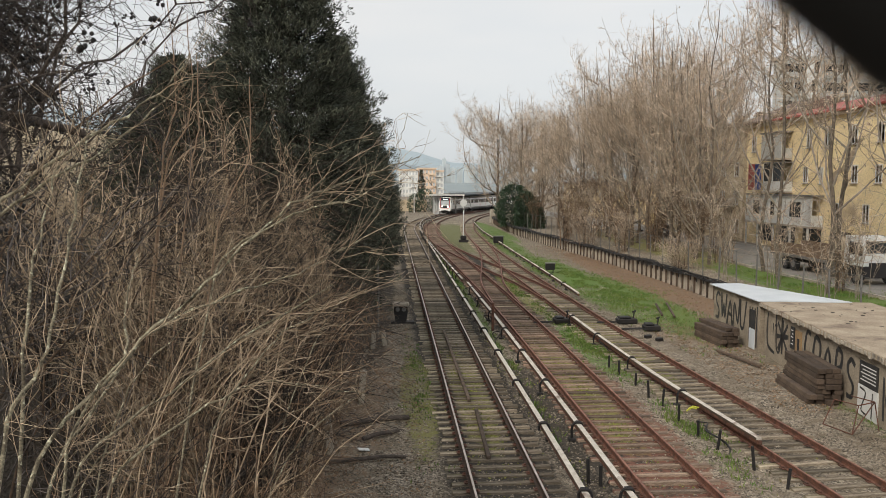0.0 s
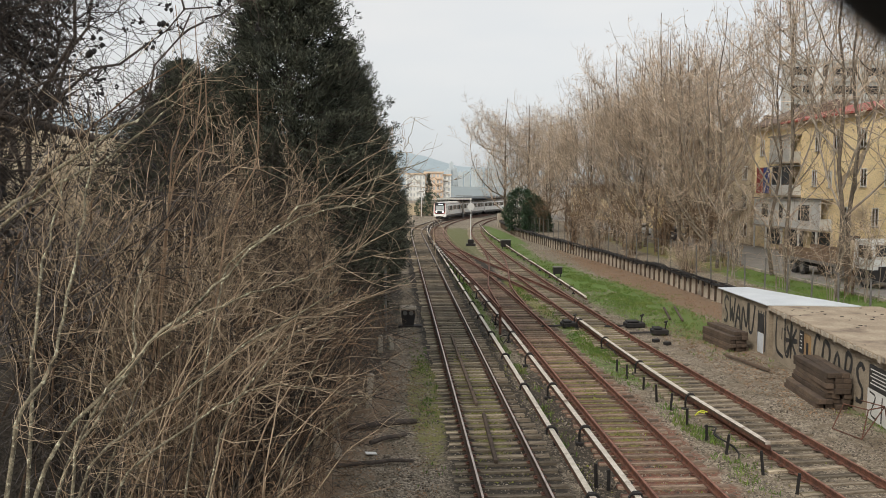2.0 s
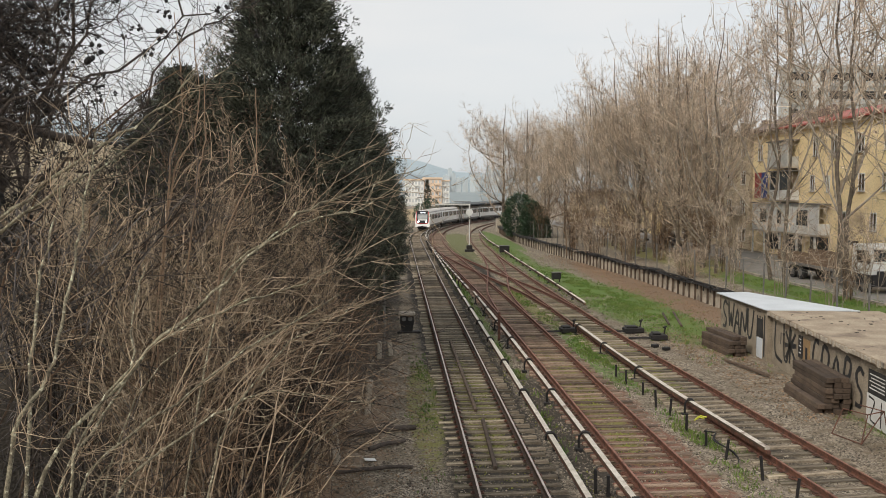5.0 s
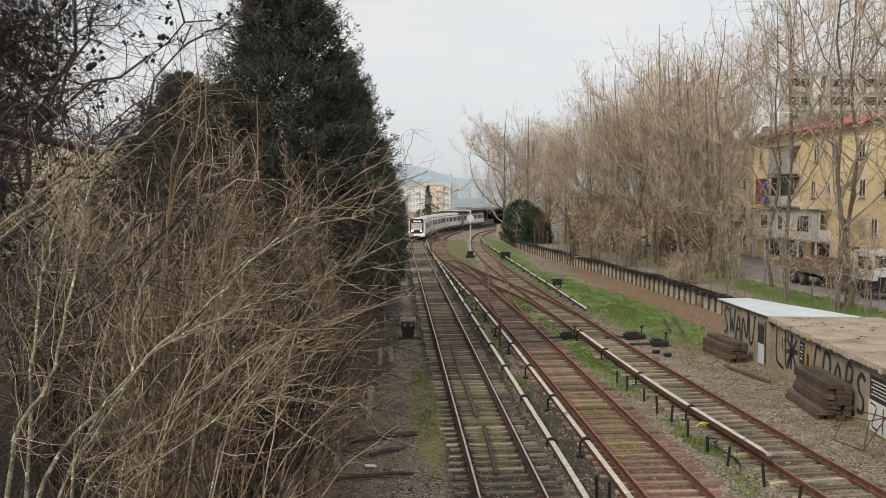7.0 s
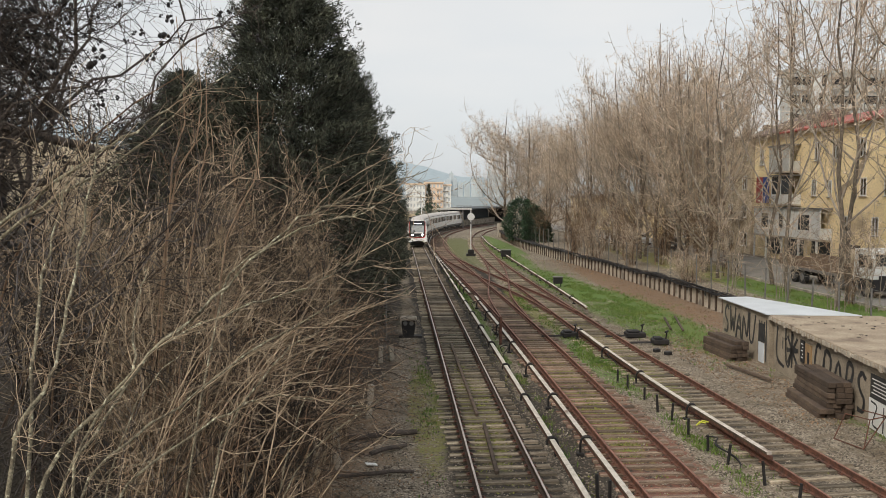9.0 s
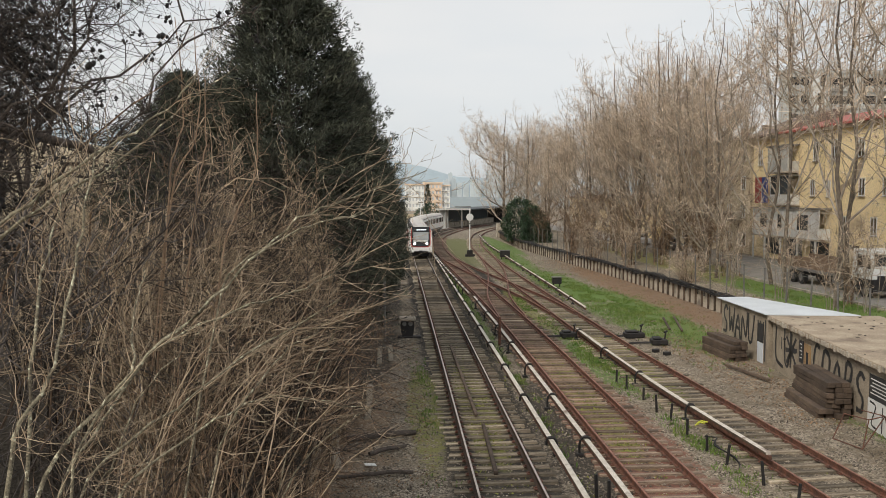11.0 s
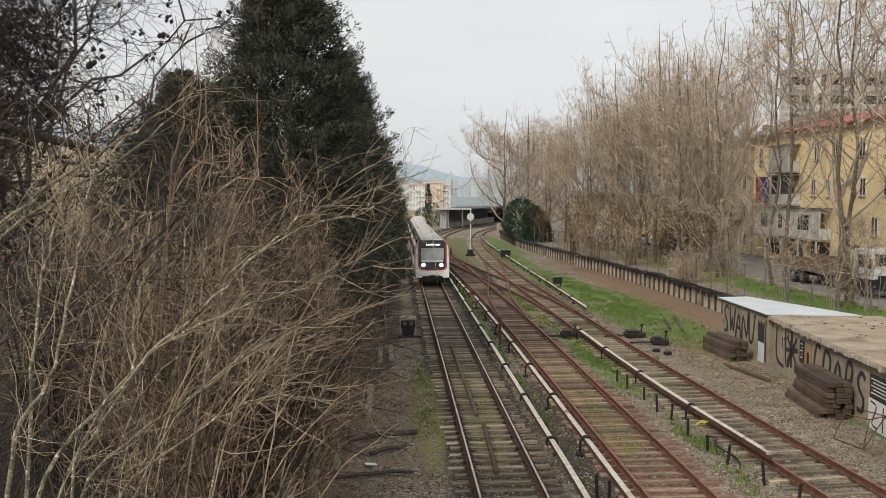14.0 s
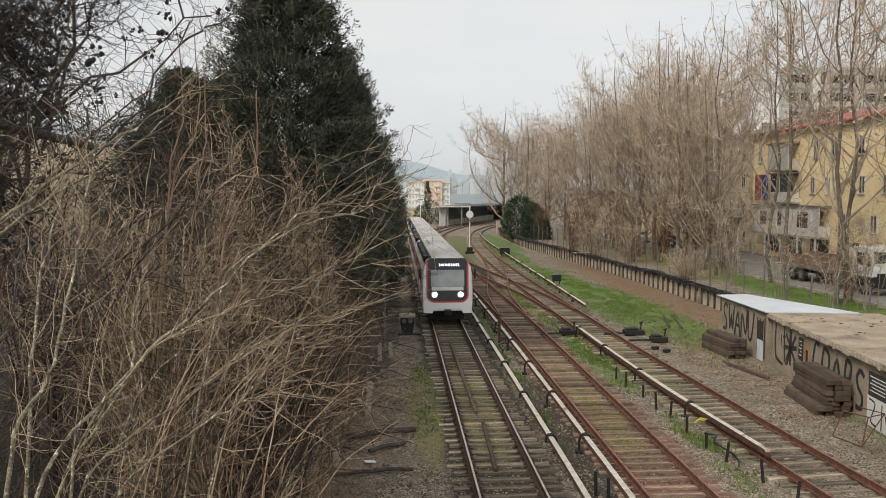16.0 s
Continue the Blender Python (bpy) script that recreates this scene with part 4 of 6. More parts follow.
def near_branch(points, r0, r1, seed, twigs=26, mat=LICHEN, reach=0.8, label="bare lichen-flecked branch reaching up from the bank"):
    """A long near branch through a few points, rooted on the bank, with side shoots."""
    random.seed(seed)
    wood, fine = Sticks(), Sticks()
    pts = [Vector(p) for p in points]
    path = []
    for i in range(len(pts) - 1):
        a, b = pts[i], pts[i + 1]
        before, after = pts[max(i - 1, 0)], pts[min(i + 2, len(pts) - 1)]
        for k in range(6):
            q = k / 6
            h = (b - a).length
            m0, m1 = (b - before).normalized() * h, (after - a).normalized() * h
            path.append(a * (2 * q ** 3 - 3 * q ** 2 + 1) + m0 * (q ** 3 - 2 * q ** 2 + q) + b * (-2 * q ** 3 + 3 * q ** 2) + m1 * (q ** 3 - q ** 2) + rv(0.02))
    path.append(pts[-1])
    wood.add(path, r0 * 0.62, r1 * 0.8, 6)
    n = len(path)
    for _ in range(twigs):
        i = random.randint(n // 4, n - 2)
        b = path[i]
        along = (path[i + 1] - path[i]).normalized()
        d = (along * 0.8 + Vector((random.uniform(-0.6, 0.9), random.uniform(-0.8, 0.8), random.uniform(-0.7, 0.8)))).normalized() * random.uniform(0.3, 1.25) * reach
        tw = bent(b, b + d, rv(0.16), 6, 0.014)
        fine.add(tw, 0.0028, 0.0012, 4)
        for _ in range(2):
            c = tw[random.randint(1, 5)]
            fine.add(bent(c, c + d * 0.35 + rv(0.2), rv(0.06), 3), 0.0024, 0.001, 3)
    t = build_tree("branch", label, wood, fine, mat, mat if mat is not LICHEN else TWIG, None, "near branches")
    t["category"] = "branch"


near_branch([(-3.2, 4.6, 0.2), (-2.35, 5.2, 5.04), (-1.78, 5.45, 5.81), (-1.20, 5.7, 6.38), (-0.72, 5.95, 6.83), (-0.25, 6.2, 7.02), (0.24, 6.5, 7.21)], 0.030, 0.004, 1, 26)
near_branch([(-3.0, 5.0, 0.2), (-2.22, 5.6, 4.88), (-1.47, 5.85, 5.58), (-0.44, 6.1, 6.22)], 0.028, 0.005, 2, 36)
near_branch([(-2.9, 4.6, 0.2), (-2.38, 5.0, 5.41), (-2.22, 5.25, 5.92), (-2.15, 5.5, 6.63), (-2.09, 5.75, 7.42)], 0.030, 0.007, 3, 26)
near_branch([(-3.1, 5.6, 0.3), (-2.76, 6.0, 4.92), (-2.77, 6.25, 6.07), (-2.76, 6.5, 6.57), (-2.66, 6.75, 7.24)], 0.030, 0.008, 4, 26)
near_branch([(-3.0, 5.8, 0.3), (-2.16, 6.2, 4.65), (-1.47, 6.45, 5.20), (-1.0, 6.7, 5.33), (-0.19, 6.95, 5.13)], 0.026, 0.004, 5, 34)
near_branch([(-5.2, 6.2, 1.0), (-4.2, 6.3, 5.4), (-3.12, 6.5, 6.77), (-2.55, 6.75, 7.27), (-2.02, 7.0, 7.68), (-1.74, 7.25, 8.10)], 0.036, 0.008, 6, 16)
near_branch([(-5.0, 6.4, 1.0), (-4.1, 6.5, 5.5), (-3.10, 6.6, 6.74), (-2.45, 6.85, 7.20), (-1.95, 7.1, 7.67), (-1.42, 7.35, 8.17)], 0.032, 0.006, 7, 16)
near_branch([(-2.5, 5.6, 0.2), (-2.35, 5.8, 4.9), (-1.94, 6.0, 5.76), (-1.24, 6.25, 6.12), (-0.65, 6.5, 6.31), (-0.01, 6.75, 6.66)], 0.024, 0.004, 8, 36)
near_branch([(-3.6, 7.2, 0.6), (-3.18, 7.5, 4.17), (-2.56, 7.75, 5.29), (-2.60, 8.0, 5.80), (-2.56, 8.25, 6.28)], 0.036, 0.008, 9, 24)
near_branch([(-2.4, 6.8, 0.2), (-1.5, 6.9, 6.2), (-0.84, 7.0, 6.72), (-0.32, 7.25, 6.86), (0.20, 7.5, 7.23)], 0.020, 0.004, 10, 9, reach=0.5)
near_branch([(-2.2, 6.2, 0.2), (-1.49, 6.5, 4.81), (-1.06, 6.75, 5.59), (-0.56, 7.0, 5.93)], 0.020, 0.004, 11, 34)
near_branch([(-0.60, 7.1, 6.79), (-0.32, 7.25, 6.87), (-0.07, 7.4, 7.22), (0.08, 7.5, 7.36), (0.16, 7.6, 7.64)], 0.010, 0.003, 12, 6, reach=0.3)
for n, (root, knee, mid, tip) in enumerate((((-2.6, 8.8, 0.4), (-2.22, 9.0, 6.96), (-2.15, 9.25, 7.59), (-2.22, 9.5, 8.45)),
                                            ((-2.9, 8.8, 0.5), (-2.46, 9.0, 7.14), (-2.24, 9.25, 7.72), (-2.31, 9.5, 8.90)),
                                            ((-2.8, 8.9, 0.5), (-2.49, 9.0, 7.27), (-2.39, 9.25, 7.91), (-2.53, 9.5, 9.05)),
                                            ((-2.3, 8.8, 0.3), (-1.9, 9.0, 6.5), (-1.6, 9.25, 7.3), (-1.62, 9.5, 8.2)))):
    near_branch([(root[0] * 1.55, root[1] * 1.55, 0.6)] + [(x * 1.55, y * 1.55, 7 + (z - 7) * 1.55) for x, y, z in (knee, mid, tip)], 0.036, 0.010, 20 + n, 34, TAN_STEM, 0.7, "upright reddish-brown bare stem on the bank")


# long canes that arch out of the thicket over the path
random.seed(77)
for n in range(15):
    x, y = random.uniform(-3.6, -2.0), random.uniform(7.0, 11.5)
    far, top = random.uniform(0.9, 2.2), random.uniform(3.4, 6.0)
    z = ground_z(x, y) - 0.2
    sway = random.uniform(-0.5, 0.5)
    near_branch([(x, y, z), (x + far * 0.18, y + sway * 0.3, z + (top - z) * 0.55), (x + far * 0.52, y + sway * 0.6, z + (top - z) * 0.88), (x + far * random.uniform(0.9, 1.1), y + sway, top + random.uniform(-0.4, 0.35))],
                random.uniform(0.016, 0.028), 0.005, 300 + n, 11, random.choice((TWIG, TWIG, TAN_STEM, LICHEN)), 0.95, "long bare cane arching out over the path")


def pod_tree(shift, seed, limbs, twigs):
    """A dark bare tree that holds shrivelled seed heads, leaning in from the top of the bank."""
    random.seed(seed)
    root = Vector((-6.4 + shift.x, 9.6 + shift.y, ground_z(-6.4 + shift.x, 9.6 + shift.y) - 0.3))
    tree = tagged(empty("pod_tree"), "dark bare tree hung with shrivelled black seed heads", "tree", "pod trees")
    wood, fine, pods = Sticks(), Sticks(), Sticks()
    fork = Vector((-5.6, 9.7, 6.6)) + shift
    wood.add(bent(root, fork, Vector((-0.3, 0, 0)), 6, 0.04), 0.13, 0.08, 7)
    ends = []
    for k in range(7):
        tip = Vector((random.uniform(-7.0, -2.6), random.uniform(8.8, 11.5), random.uniform(7.8, 11.0))) + shift
        pts = bent(fork + rv(0.5), tip, Vector((0, 0, random.uniform(-0.6, 0.5))), 9, 0.12)
        wood.add(pts, random.uniform(0.03, 0.05), 0.012, 6)
        ends.append(pts)
    for k in range(limbs):
        start = random.choice(ends[:7])[random.randint(1, 8)]
        tip = start + Vector((random.uniform(-1.1, 1.4), random.uniform(-0.7, 0.7), random.uniform(-0.9, 1.1)))
        pts = bent(start, tip, rv(0.35), 7, 0.07)
        wood.add(pts, random.uniform(0.012, 0.024), 0.006, 5)
        ends.append(pts)
    for _ in range(twigs):
        pts = random.choice(ends)
        b = pts[random.randint(2, 7)]
        if b.z - shift.z < 8.5 and random.random() < 0.75:
            continue
        d = (rv(1.0) + Vector((0.25, 0, 0.1))).normalized() * random.uniform(0.25, 1.0)
        tw = bent(b, b + d, rv(0.2), 4, 0.03)
        fine.add(tw, 0.0065, 0.003, 3)
        c = tw[2]
        fine.add(bent(c, c + rv(0.4), rv(0.1), 2), 0.005, 0.002, 3)
        if random.random() < 0.27:
            q = tw[-1]
            s = random.uniform(0.025, 0.05) if random.random() < 0.9 else random.uniform(0.06, 0.085)
            for _ in range(4):
                pods.lump(q + rv(s * 0.9), s * random.uniform(0.35, 0.75))
    for what, got, mat in (("trunk", wood, BARK), ("crown", fine, TWIG_DARK), ("fruit", pods, BLACK)):
        ob = new(what, got.mesh(what, mat))
        ob.parent = tree
        if what == "fruit":
            tagged(ob, "shrivelled black seed heads", kind="stuff")


pod_tree(Vector((0, 0, 0)), 44, 66, 3400)
pod_tree(Vector((-0.4, 3.0, 0.6)), 45, 44, 2000)
log_limb = Sticks()
log_limb.add(bent(Vector((-6.6, 11.2, 8.5)), Vector((-4.25, 11.8, 7.66)), Vector((0, 0, -0.1)), 9, 0.03), 0.10, 0.055, 8)
log_limb.add(bent(Vector((-6.6, 11.2, 8.55)), Vector((-7.4, 11.4, 2.4)), rv(0.1), 5, 0.04), 0.10, 0.15, 8)
tagged(new("leaning_trunk", log_limb.mesh("leaning_trunk", BARK)), "broken mossy trunk leaning across the thicket", "tree trunk")


# ---- contact rails ----
HOOK = [(0.17, -0.30), (0.18, 0.05), (0.15, 0.20), (0.05, 0.29), (-0.06, 0.28), (-0.12, 0.20), (-0.12, 0.06)]


def hook_mesh():
    bm = bmesh.new()
    for (x0, z0), (x1, z1) in zip(HOOK, HOOK[1:]):
        rod(bm, (x0, 0, z0), (x1, 0, z1), 0.036, sides=6)
    box(bm, 0.08, 0.28, -0.1, 0.1, -0.30, -0.17, 0.02)
    box(bm, -0.085, 0.085, -0.07, 0.07, 0.25, 0.30, 0.015)
    me = bpy.data.meshes.new("bracket")
    bm.to_mesh(me)
    bm.free()
    me.materials.append(BLACK)
    return me


HOOK_MESH = hook_mesh()


def contact_rail(points, label, flip=1, piece_long=4.9, ends=True):
    """A power rail under pale cover boards, hung from hooked brackets."""
    line = Line(smooth_line(points, 0.6))
    base = tagged(empty("contact_rail"), label, "contact rail", "contact rails")
    ob = new("rail", sweep(line.p, [(-0.04, 0.06), (0.04, 0.06), (0.04, 0.17), (-0.04, 0.17)], RUST, "rail"))
    ob.parent = base
    s, n, total = 0.1, 0, line.s[-1]
    while s < total - 0.5:
        e = min(s + piece_long - 0.16, total)
        pts = [line.at(s + (e - s) * i / 4)[0] for i in range(5)]
        tilt = random.uniform(-0.012, 0.012)
        # Top faces take the pale cover colour, sides and underside the dark brown.
        ob = new("cover_board", sweep(pts, [(-0.075, 0.175 + tilt), (0.075, 0.175 - tilt), (0.075, 0.235 - tilt), (0.066, 0.245), (-0.066, 0.245), (-0.075, 0.235 + tilt)], [CONTACT, TIMBER], "cover_board", [1, 1, 0, 0, 0, 1]))
        ob.parent = base
        for at in ((s - 0.08,) if n else ()):
            p, d = line.at(at)
            o = piece("bracket", HOOK_MESH, base, pose(p.x, p.y, 0, 0, 0, math.degrees(math.atan2(-d.x, d.y)) + (0 if flip > 0 else 180)))
        s += piece_long
        n += 1


contact_rail([(4.18, 12), (4.25, 20), (4.27, 40), (4.26, 70), (4.22, 100), (4.28, 116), (4.75, 130), (5.9, 145), (8.2, 160), (12.5, 178)], "pale-covered contact rail beside the running track", 1)
contact_rail([(5.18, 12), (5.24, 20), (5.28, 38), (5.2, 54)], "pale-covered contact rail beside the red track", -1)
contact_rail([(5.0, 56), (4.62, 75), (4.35, 92), (4.25, 106), (4.7, 121), (5.95, 138), (8.4, 153.5)], "dark-bracketed contact rail along the bend", -1, 2.6)
contact_rail([(9.78, 20.2), (9.38, 27), (9.22, 34), (9.20, 40.5)], "pale-covered contact rail beside the siding", -1)
contact_rail([(11.49, 48.2), (11.77, 60), (12.1, 78), (12.6, 100), (13.04, 117), (14.6, 143)], "long pale contact rail on the grass", 1)


# ---- small things along the tracks ----
def junk_rail(x0, y0, x1, y1, label):
    d = Vector((x1 - x0, y1 - y0, 0))
    bm = bmesh.new()
    box(bm, -0.055, 0.055, 0, d.length, 0, 0.1, 0.015)
    ob = part("loose_rail", bm, TIMBER, None, m=pose(x0, y0, -0.185, 0, 0, math.degrees(math.atan2(-d.x, d.y))))
    tagged(ob, label, "rail")


junk_rail(2.53, 38.0, 2.55, 25.7, "old brown rail laid between the running rails")
junk_rail(2.66, 24.6, 2.52, 20.2, "short old rail laid between the running rails")
junk_rail(15.1, 41.5, 16.4, 46.5, "rusty rail lying in the grass")
junk_rail(14.6, 42.0, 15.6, 46.0, "rusty rail lying in the grass")
junk_rail(14.4, 30.0, 13.9, 33.0, "rusty bar lying on the gravel")


def point_machine(x, y, turn, wide=0.9):
    base = tagged(empty("point_machine", pose(x, y, -0.22, 0, 0, turn)), "black cast point machine beside the switch", "point machine", "point machines")
    part("case", block(-wide / 2, wide / 2, -0.3, 0.3, 0.0, 0.26, 0.04), BLACK, base)
    part("lid", block(-wide / 2 + 0.08, wide / 2 - 0.3, -0.26, 0.26, 0.26, 0.36, 0.04), BLACK, base)
    part("lever", rods(((wide * 0.35, 0, 0.26), (wide * 0.42, 0, 0.62), 0.035), ((wide * 0.3, -0.1, 0.6), (wide * 0.5, 0.1, 0.62), 0.05)), BLACK, base)
    part("rod", rods(((-wide / 2, -0.1, 0.08), (-wide / 2 - 1.1, -0.1, 0.06), 0.03), ((-wide / 2, 0.12, 0.08), (-wide / 2 - 1.0, 0.12, 0.06), 0.03)), BLACK, base)


point_machine(8.75, 40.4, 4, 0.8)
point_machine(12.1, 40.2, 2, 1.0)
point_machine(12.75, 38.2, -5, 0.8)


def relay_box(x, y, w, h, label, turn=0):
    base = tagged(empty("relay_box", pose(x, y, -0.25, 0, 0, turn)), label, "relay box", "relay boxes")
    part("cabinet", block(-w / 2, w / 2, -w / 3, w / 3, 0.25, h, 0.03), BLACK, base)
    part("lid", block(-w / 2 - 0.05, w / 2 + 0.05, -w / 3 - 0.05, w / 3 + 0.05, h, h + 0.07, 0.02), STEEL, base)
    for sx in (-1, 1):
        part("leg", rods(((sx * w * 0.35, 0, -0.1), (sx * w * 0.35, 0, 0.28), 0.04)), BLACK, base)


relay_box(12.75, 63.4, 0.7, 0.75, "small dark relay box on the grass")
relay_box(12.4, 92, 1.1, 1.0, "dark relay box on short legs")
for x, y in ((12.3, 35.7), (12.0, 36.4)):
    tagged(part("cable_box", block(-0.16, 0.16, -0.12, 0.12, 0, 0.16, 0.03), BLACK, None, m=pose(x, y, -0.26, 0, 0, 20)), "small black cable box on the gravel", "box", "cable boxes")


def shunt_box():
    base = tagged(empty("shunting_signal", pose(0.5, 41.0, -0.25)), "dark dwarf signal with a pale hood beside the track", "signal")
    part("body", plate([(-0.28, 0.1), (0.28, 0.1), (0.36, 0.6), (0.34, 0.86), (-0.34, 0.86), (-0.36, 0.6)], -0.18, 0.18), BLACK, base)
    part("hood", block(-0.42, 0.42, -0.3, 0.22, 0.9, 1.08, 0.04), CONCRETE, base, "pale rusty hood")
    for x in (-0.16, 0.16):
        bm = bmesh.new()
        rod(bm, (x, -0.26, 0.74), (x, -0.17, 0.74), 0.11, sides=12)
        part("lens", bm, STEEL, base)
    part("foot", block(-0.5, 0.7, -0.25, 0.25, -0.05, 0.1, 0.03), BLACK, base)


shunt_box()


def marker_disc():
    base = tagged(empty("disc_signal", pose(8.75, 96.5, -0.25)), "white disc signal on a slim pale post", "signal")
    part("post", rods(((0, 0, 0.2), (0, 0, 5.6), 0.07, 0.05)), WHITE, base)
    bm = bmesh.new()
    rod(bm, (0, -0.14, 4.75), (0, -0.09, 4.75), 0.44, sides=24)
    disc = part("disc", bm, WHITE, base)
    part("counter", block(-0.12, 0.12, -0.12, 0.0, 3.9, 4.1, 0.03), STEEL, base)
    part("finial", block(-0.06, 0.06, -0.06, 0.06, 5.3, 5.75, 0.02), WHITE, base)
    part("motor", block(-0.35, 0.35, -0.3, 0.3, 0.3, 0.8, 0.05), BLACK, base)
    part("foundation", block(-0.55, 0.6, -0.4, 0.4, -0.05, 0.3, 0.03), BLACK, base)


marker_disc()


def stake(x, y, h, r=0.045):
    ob = part("stake", rods(((0, 0, -0.2), (random.uniform(-0.03, 0.03), 0, h), r, r * 0.9), sides=6), BLACK, None, m=pose(x, y, -0.25, random.uniform(-5, 5), random.uniform(-5, 5), 0))
    tagged(ob, "short dark iron stake standing in the gravel", "stake", "iron stakes")


random.seed(3)
for x, y in ((8.58, 30.7), (8.61, 29.4), (8.76, 27.8), (8.71, 26.2), (8.84, 25.2), (8.74, 23.4), (8.8, 22.0), (8.86, 20.8), (9.41, 18.0), (9.2, 19.3), (4.75, 18.6), (5.0, 18.4)):
    stake(x, y, random.uniform(0.4, 0.62))
part_post = part("iron_post", block(-0.06, 0.06, -0.06, 0.06, -0.2, 1.35, 0.01), RUST, None, m=pose(4.95, 38.5, -0.2))
tagged(part_post, "rusty iron post between the tracks", "post")


def cable(points, r, label, group="loose cables", mat=BLACK):
    st = Sticks()
    st.add(points, r, r, 6)
    tagged(new("cable", st.mesh("cable", mat)), label, "cable", group)


for k, (x, y) in enumerate(((9.2, 23.2), (9.0, 22.8), (4.7, 41.0), (4.75, 36.5), (4.7, 52), (5.15, 48), (9.0, 34.5))):
    p = [Vector((x + 0.12 * k % 0.3, y - 0.28 * i * (1 if k < 2 else 0.5), -0.2 + 0.42 * math.sin(math.pi * i / 9) * (1 if k > 1 else 0.5))) + Vector((0.16 * math.sin(i * 0.9 + k) - (0.02 * i if k < 2 else 0), 0, 0)) for i in range(10)]
    cable(p, 0.022, "black power cable looping over the gravel")
for dx in (0.0, 0.12):
    yellow = material("yellow_tape", (0.55, 0.55, 0.05), (0.45, 0.46, 0.05), rough=0.5) if dx == 0 else yellow
    cable([Vector((9.05 + dx, 23.6 + dx, 0.02)), Vector((9.2 + dx, 23.7 + dx, 0.1)), Vector((9.36 + dx, 23.6 + dx, 0.08))], 0.025, "yellow tape on a cable end", "cable tapes", yellow)


def timber_stack(x, y, turn, long, layers, label):
    base = tagged(empty("timber_stack", pose(x, y, -0.24, 0, 0, turn)), label, "timber stack", "timber stacks")
    bm = bmesh.new()
    box(bm, -0.13, 0.13, -long / 2, long / 2, 0, 0.165, 0.015)
    me = bpy.data.meshes.new("sleeper")
    bm.to_mesh(me)
    bm.free()
    me.materials.append(TIMBER)
    for k, n in enumerate(layers):
        for i in range(n):
            piece("sleeper", me, base, pose(i * 0.275 + (max(layers) - n) * 0.27 + random.uniform(-0.02, 0.02), random.uniform(-0.12, 0.12), k * 0.172, 0, 0, random.uniform(-1.2, 1.2)))


timber_stack(13.92, 26.4, -7.5, 2.9, (4, 4, 3, 3, 3, 3, 3), "stack of dark creosoted sleepers against the shed")
timber_stack(14.55, 35.4, 4, 2.7, (3, 3, 3, 3, 2), "stack of weathered dark sleepers by the shed")


def log(x0, y0, x1, y1, r, label):
    st = Sticks()
    st.add(bent(Vector((x0, y0, -0.16)), Vector((x1, y1, -0.16)), Vector((0, 0, 0.03)), 6, 0.02), r, r * 0.8, 8)
    tagged(new("log", st.mesh("log", BARK)), label, "log", "fallen logs")


log(-1.5, 23.4, 0.55, 24.0, 0.10, "dark rotting log on the trackside")
log(-0.8, 22.0, 0.2, 22.7, 0.07, "pale broken log on the trackside")
log(-1.6, 20.2, 0.4, 20.5, 0.06, "thin dark branch lying on the trackside")
for x, y, h, lean in ((-0.8, 34.6, 0.75, 2), (-0.3, 35.1, 0.7, -4), (-1.0, 26.0, 1.1, 5), (-1.6, 21.0, 1.4, -6), (-2.1, 18.5, 1.6, 8)):
    ob = part("post", block(-0.1, 0.1, -0.08, 0.08, -0.3, h, 0.02), CONCRETE, None, m=pose(x, y, -0.25, 0, lean, 10))
    tagged(ob, "leaning old concrete post in the undergrowth", "post", "concrete posts")
ob = part("pipe_post", rods(((0, 0, -0.2), (0, 0, 3.4), 0.06)), STEEL, None, m=pose(-0.62, 38.0, -0.25))
tagged(ob, "slim grey steel post at the bank's foot", "post")
ob = part("litter", block(-0.16, 0.16, -0.08, 0.08, 0, 0.03, 0.01), WHITE, None, m=pose(-0.75, 21.2, -0.2, 4, 10, 20))
tagged(ob, "scrap of white litter on the gravel", "litter")


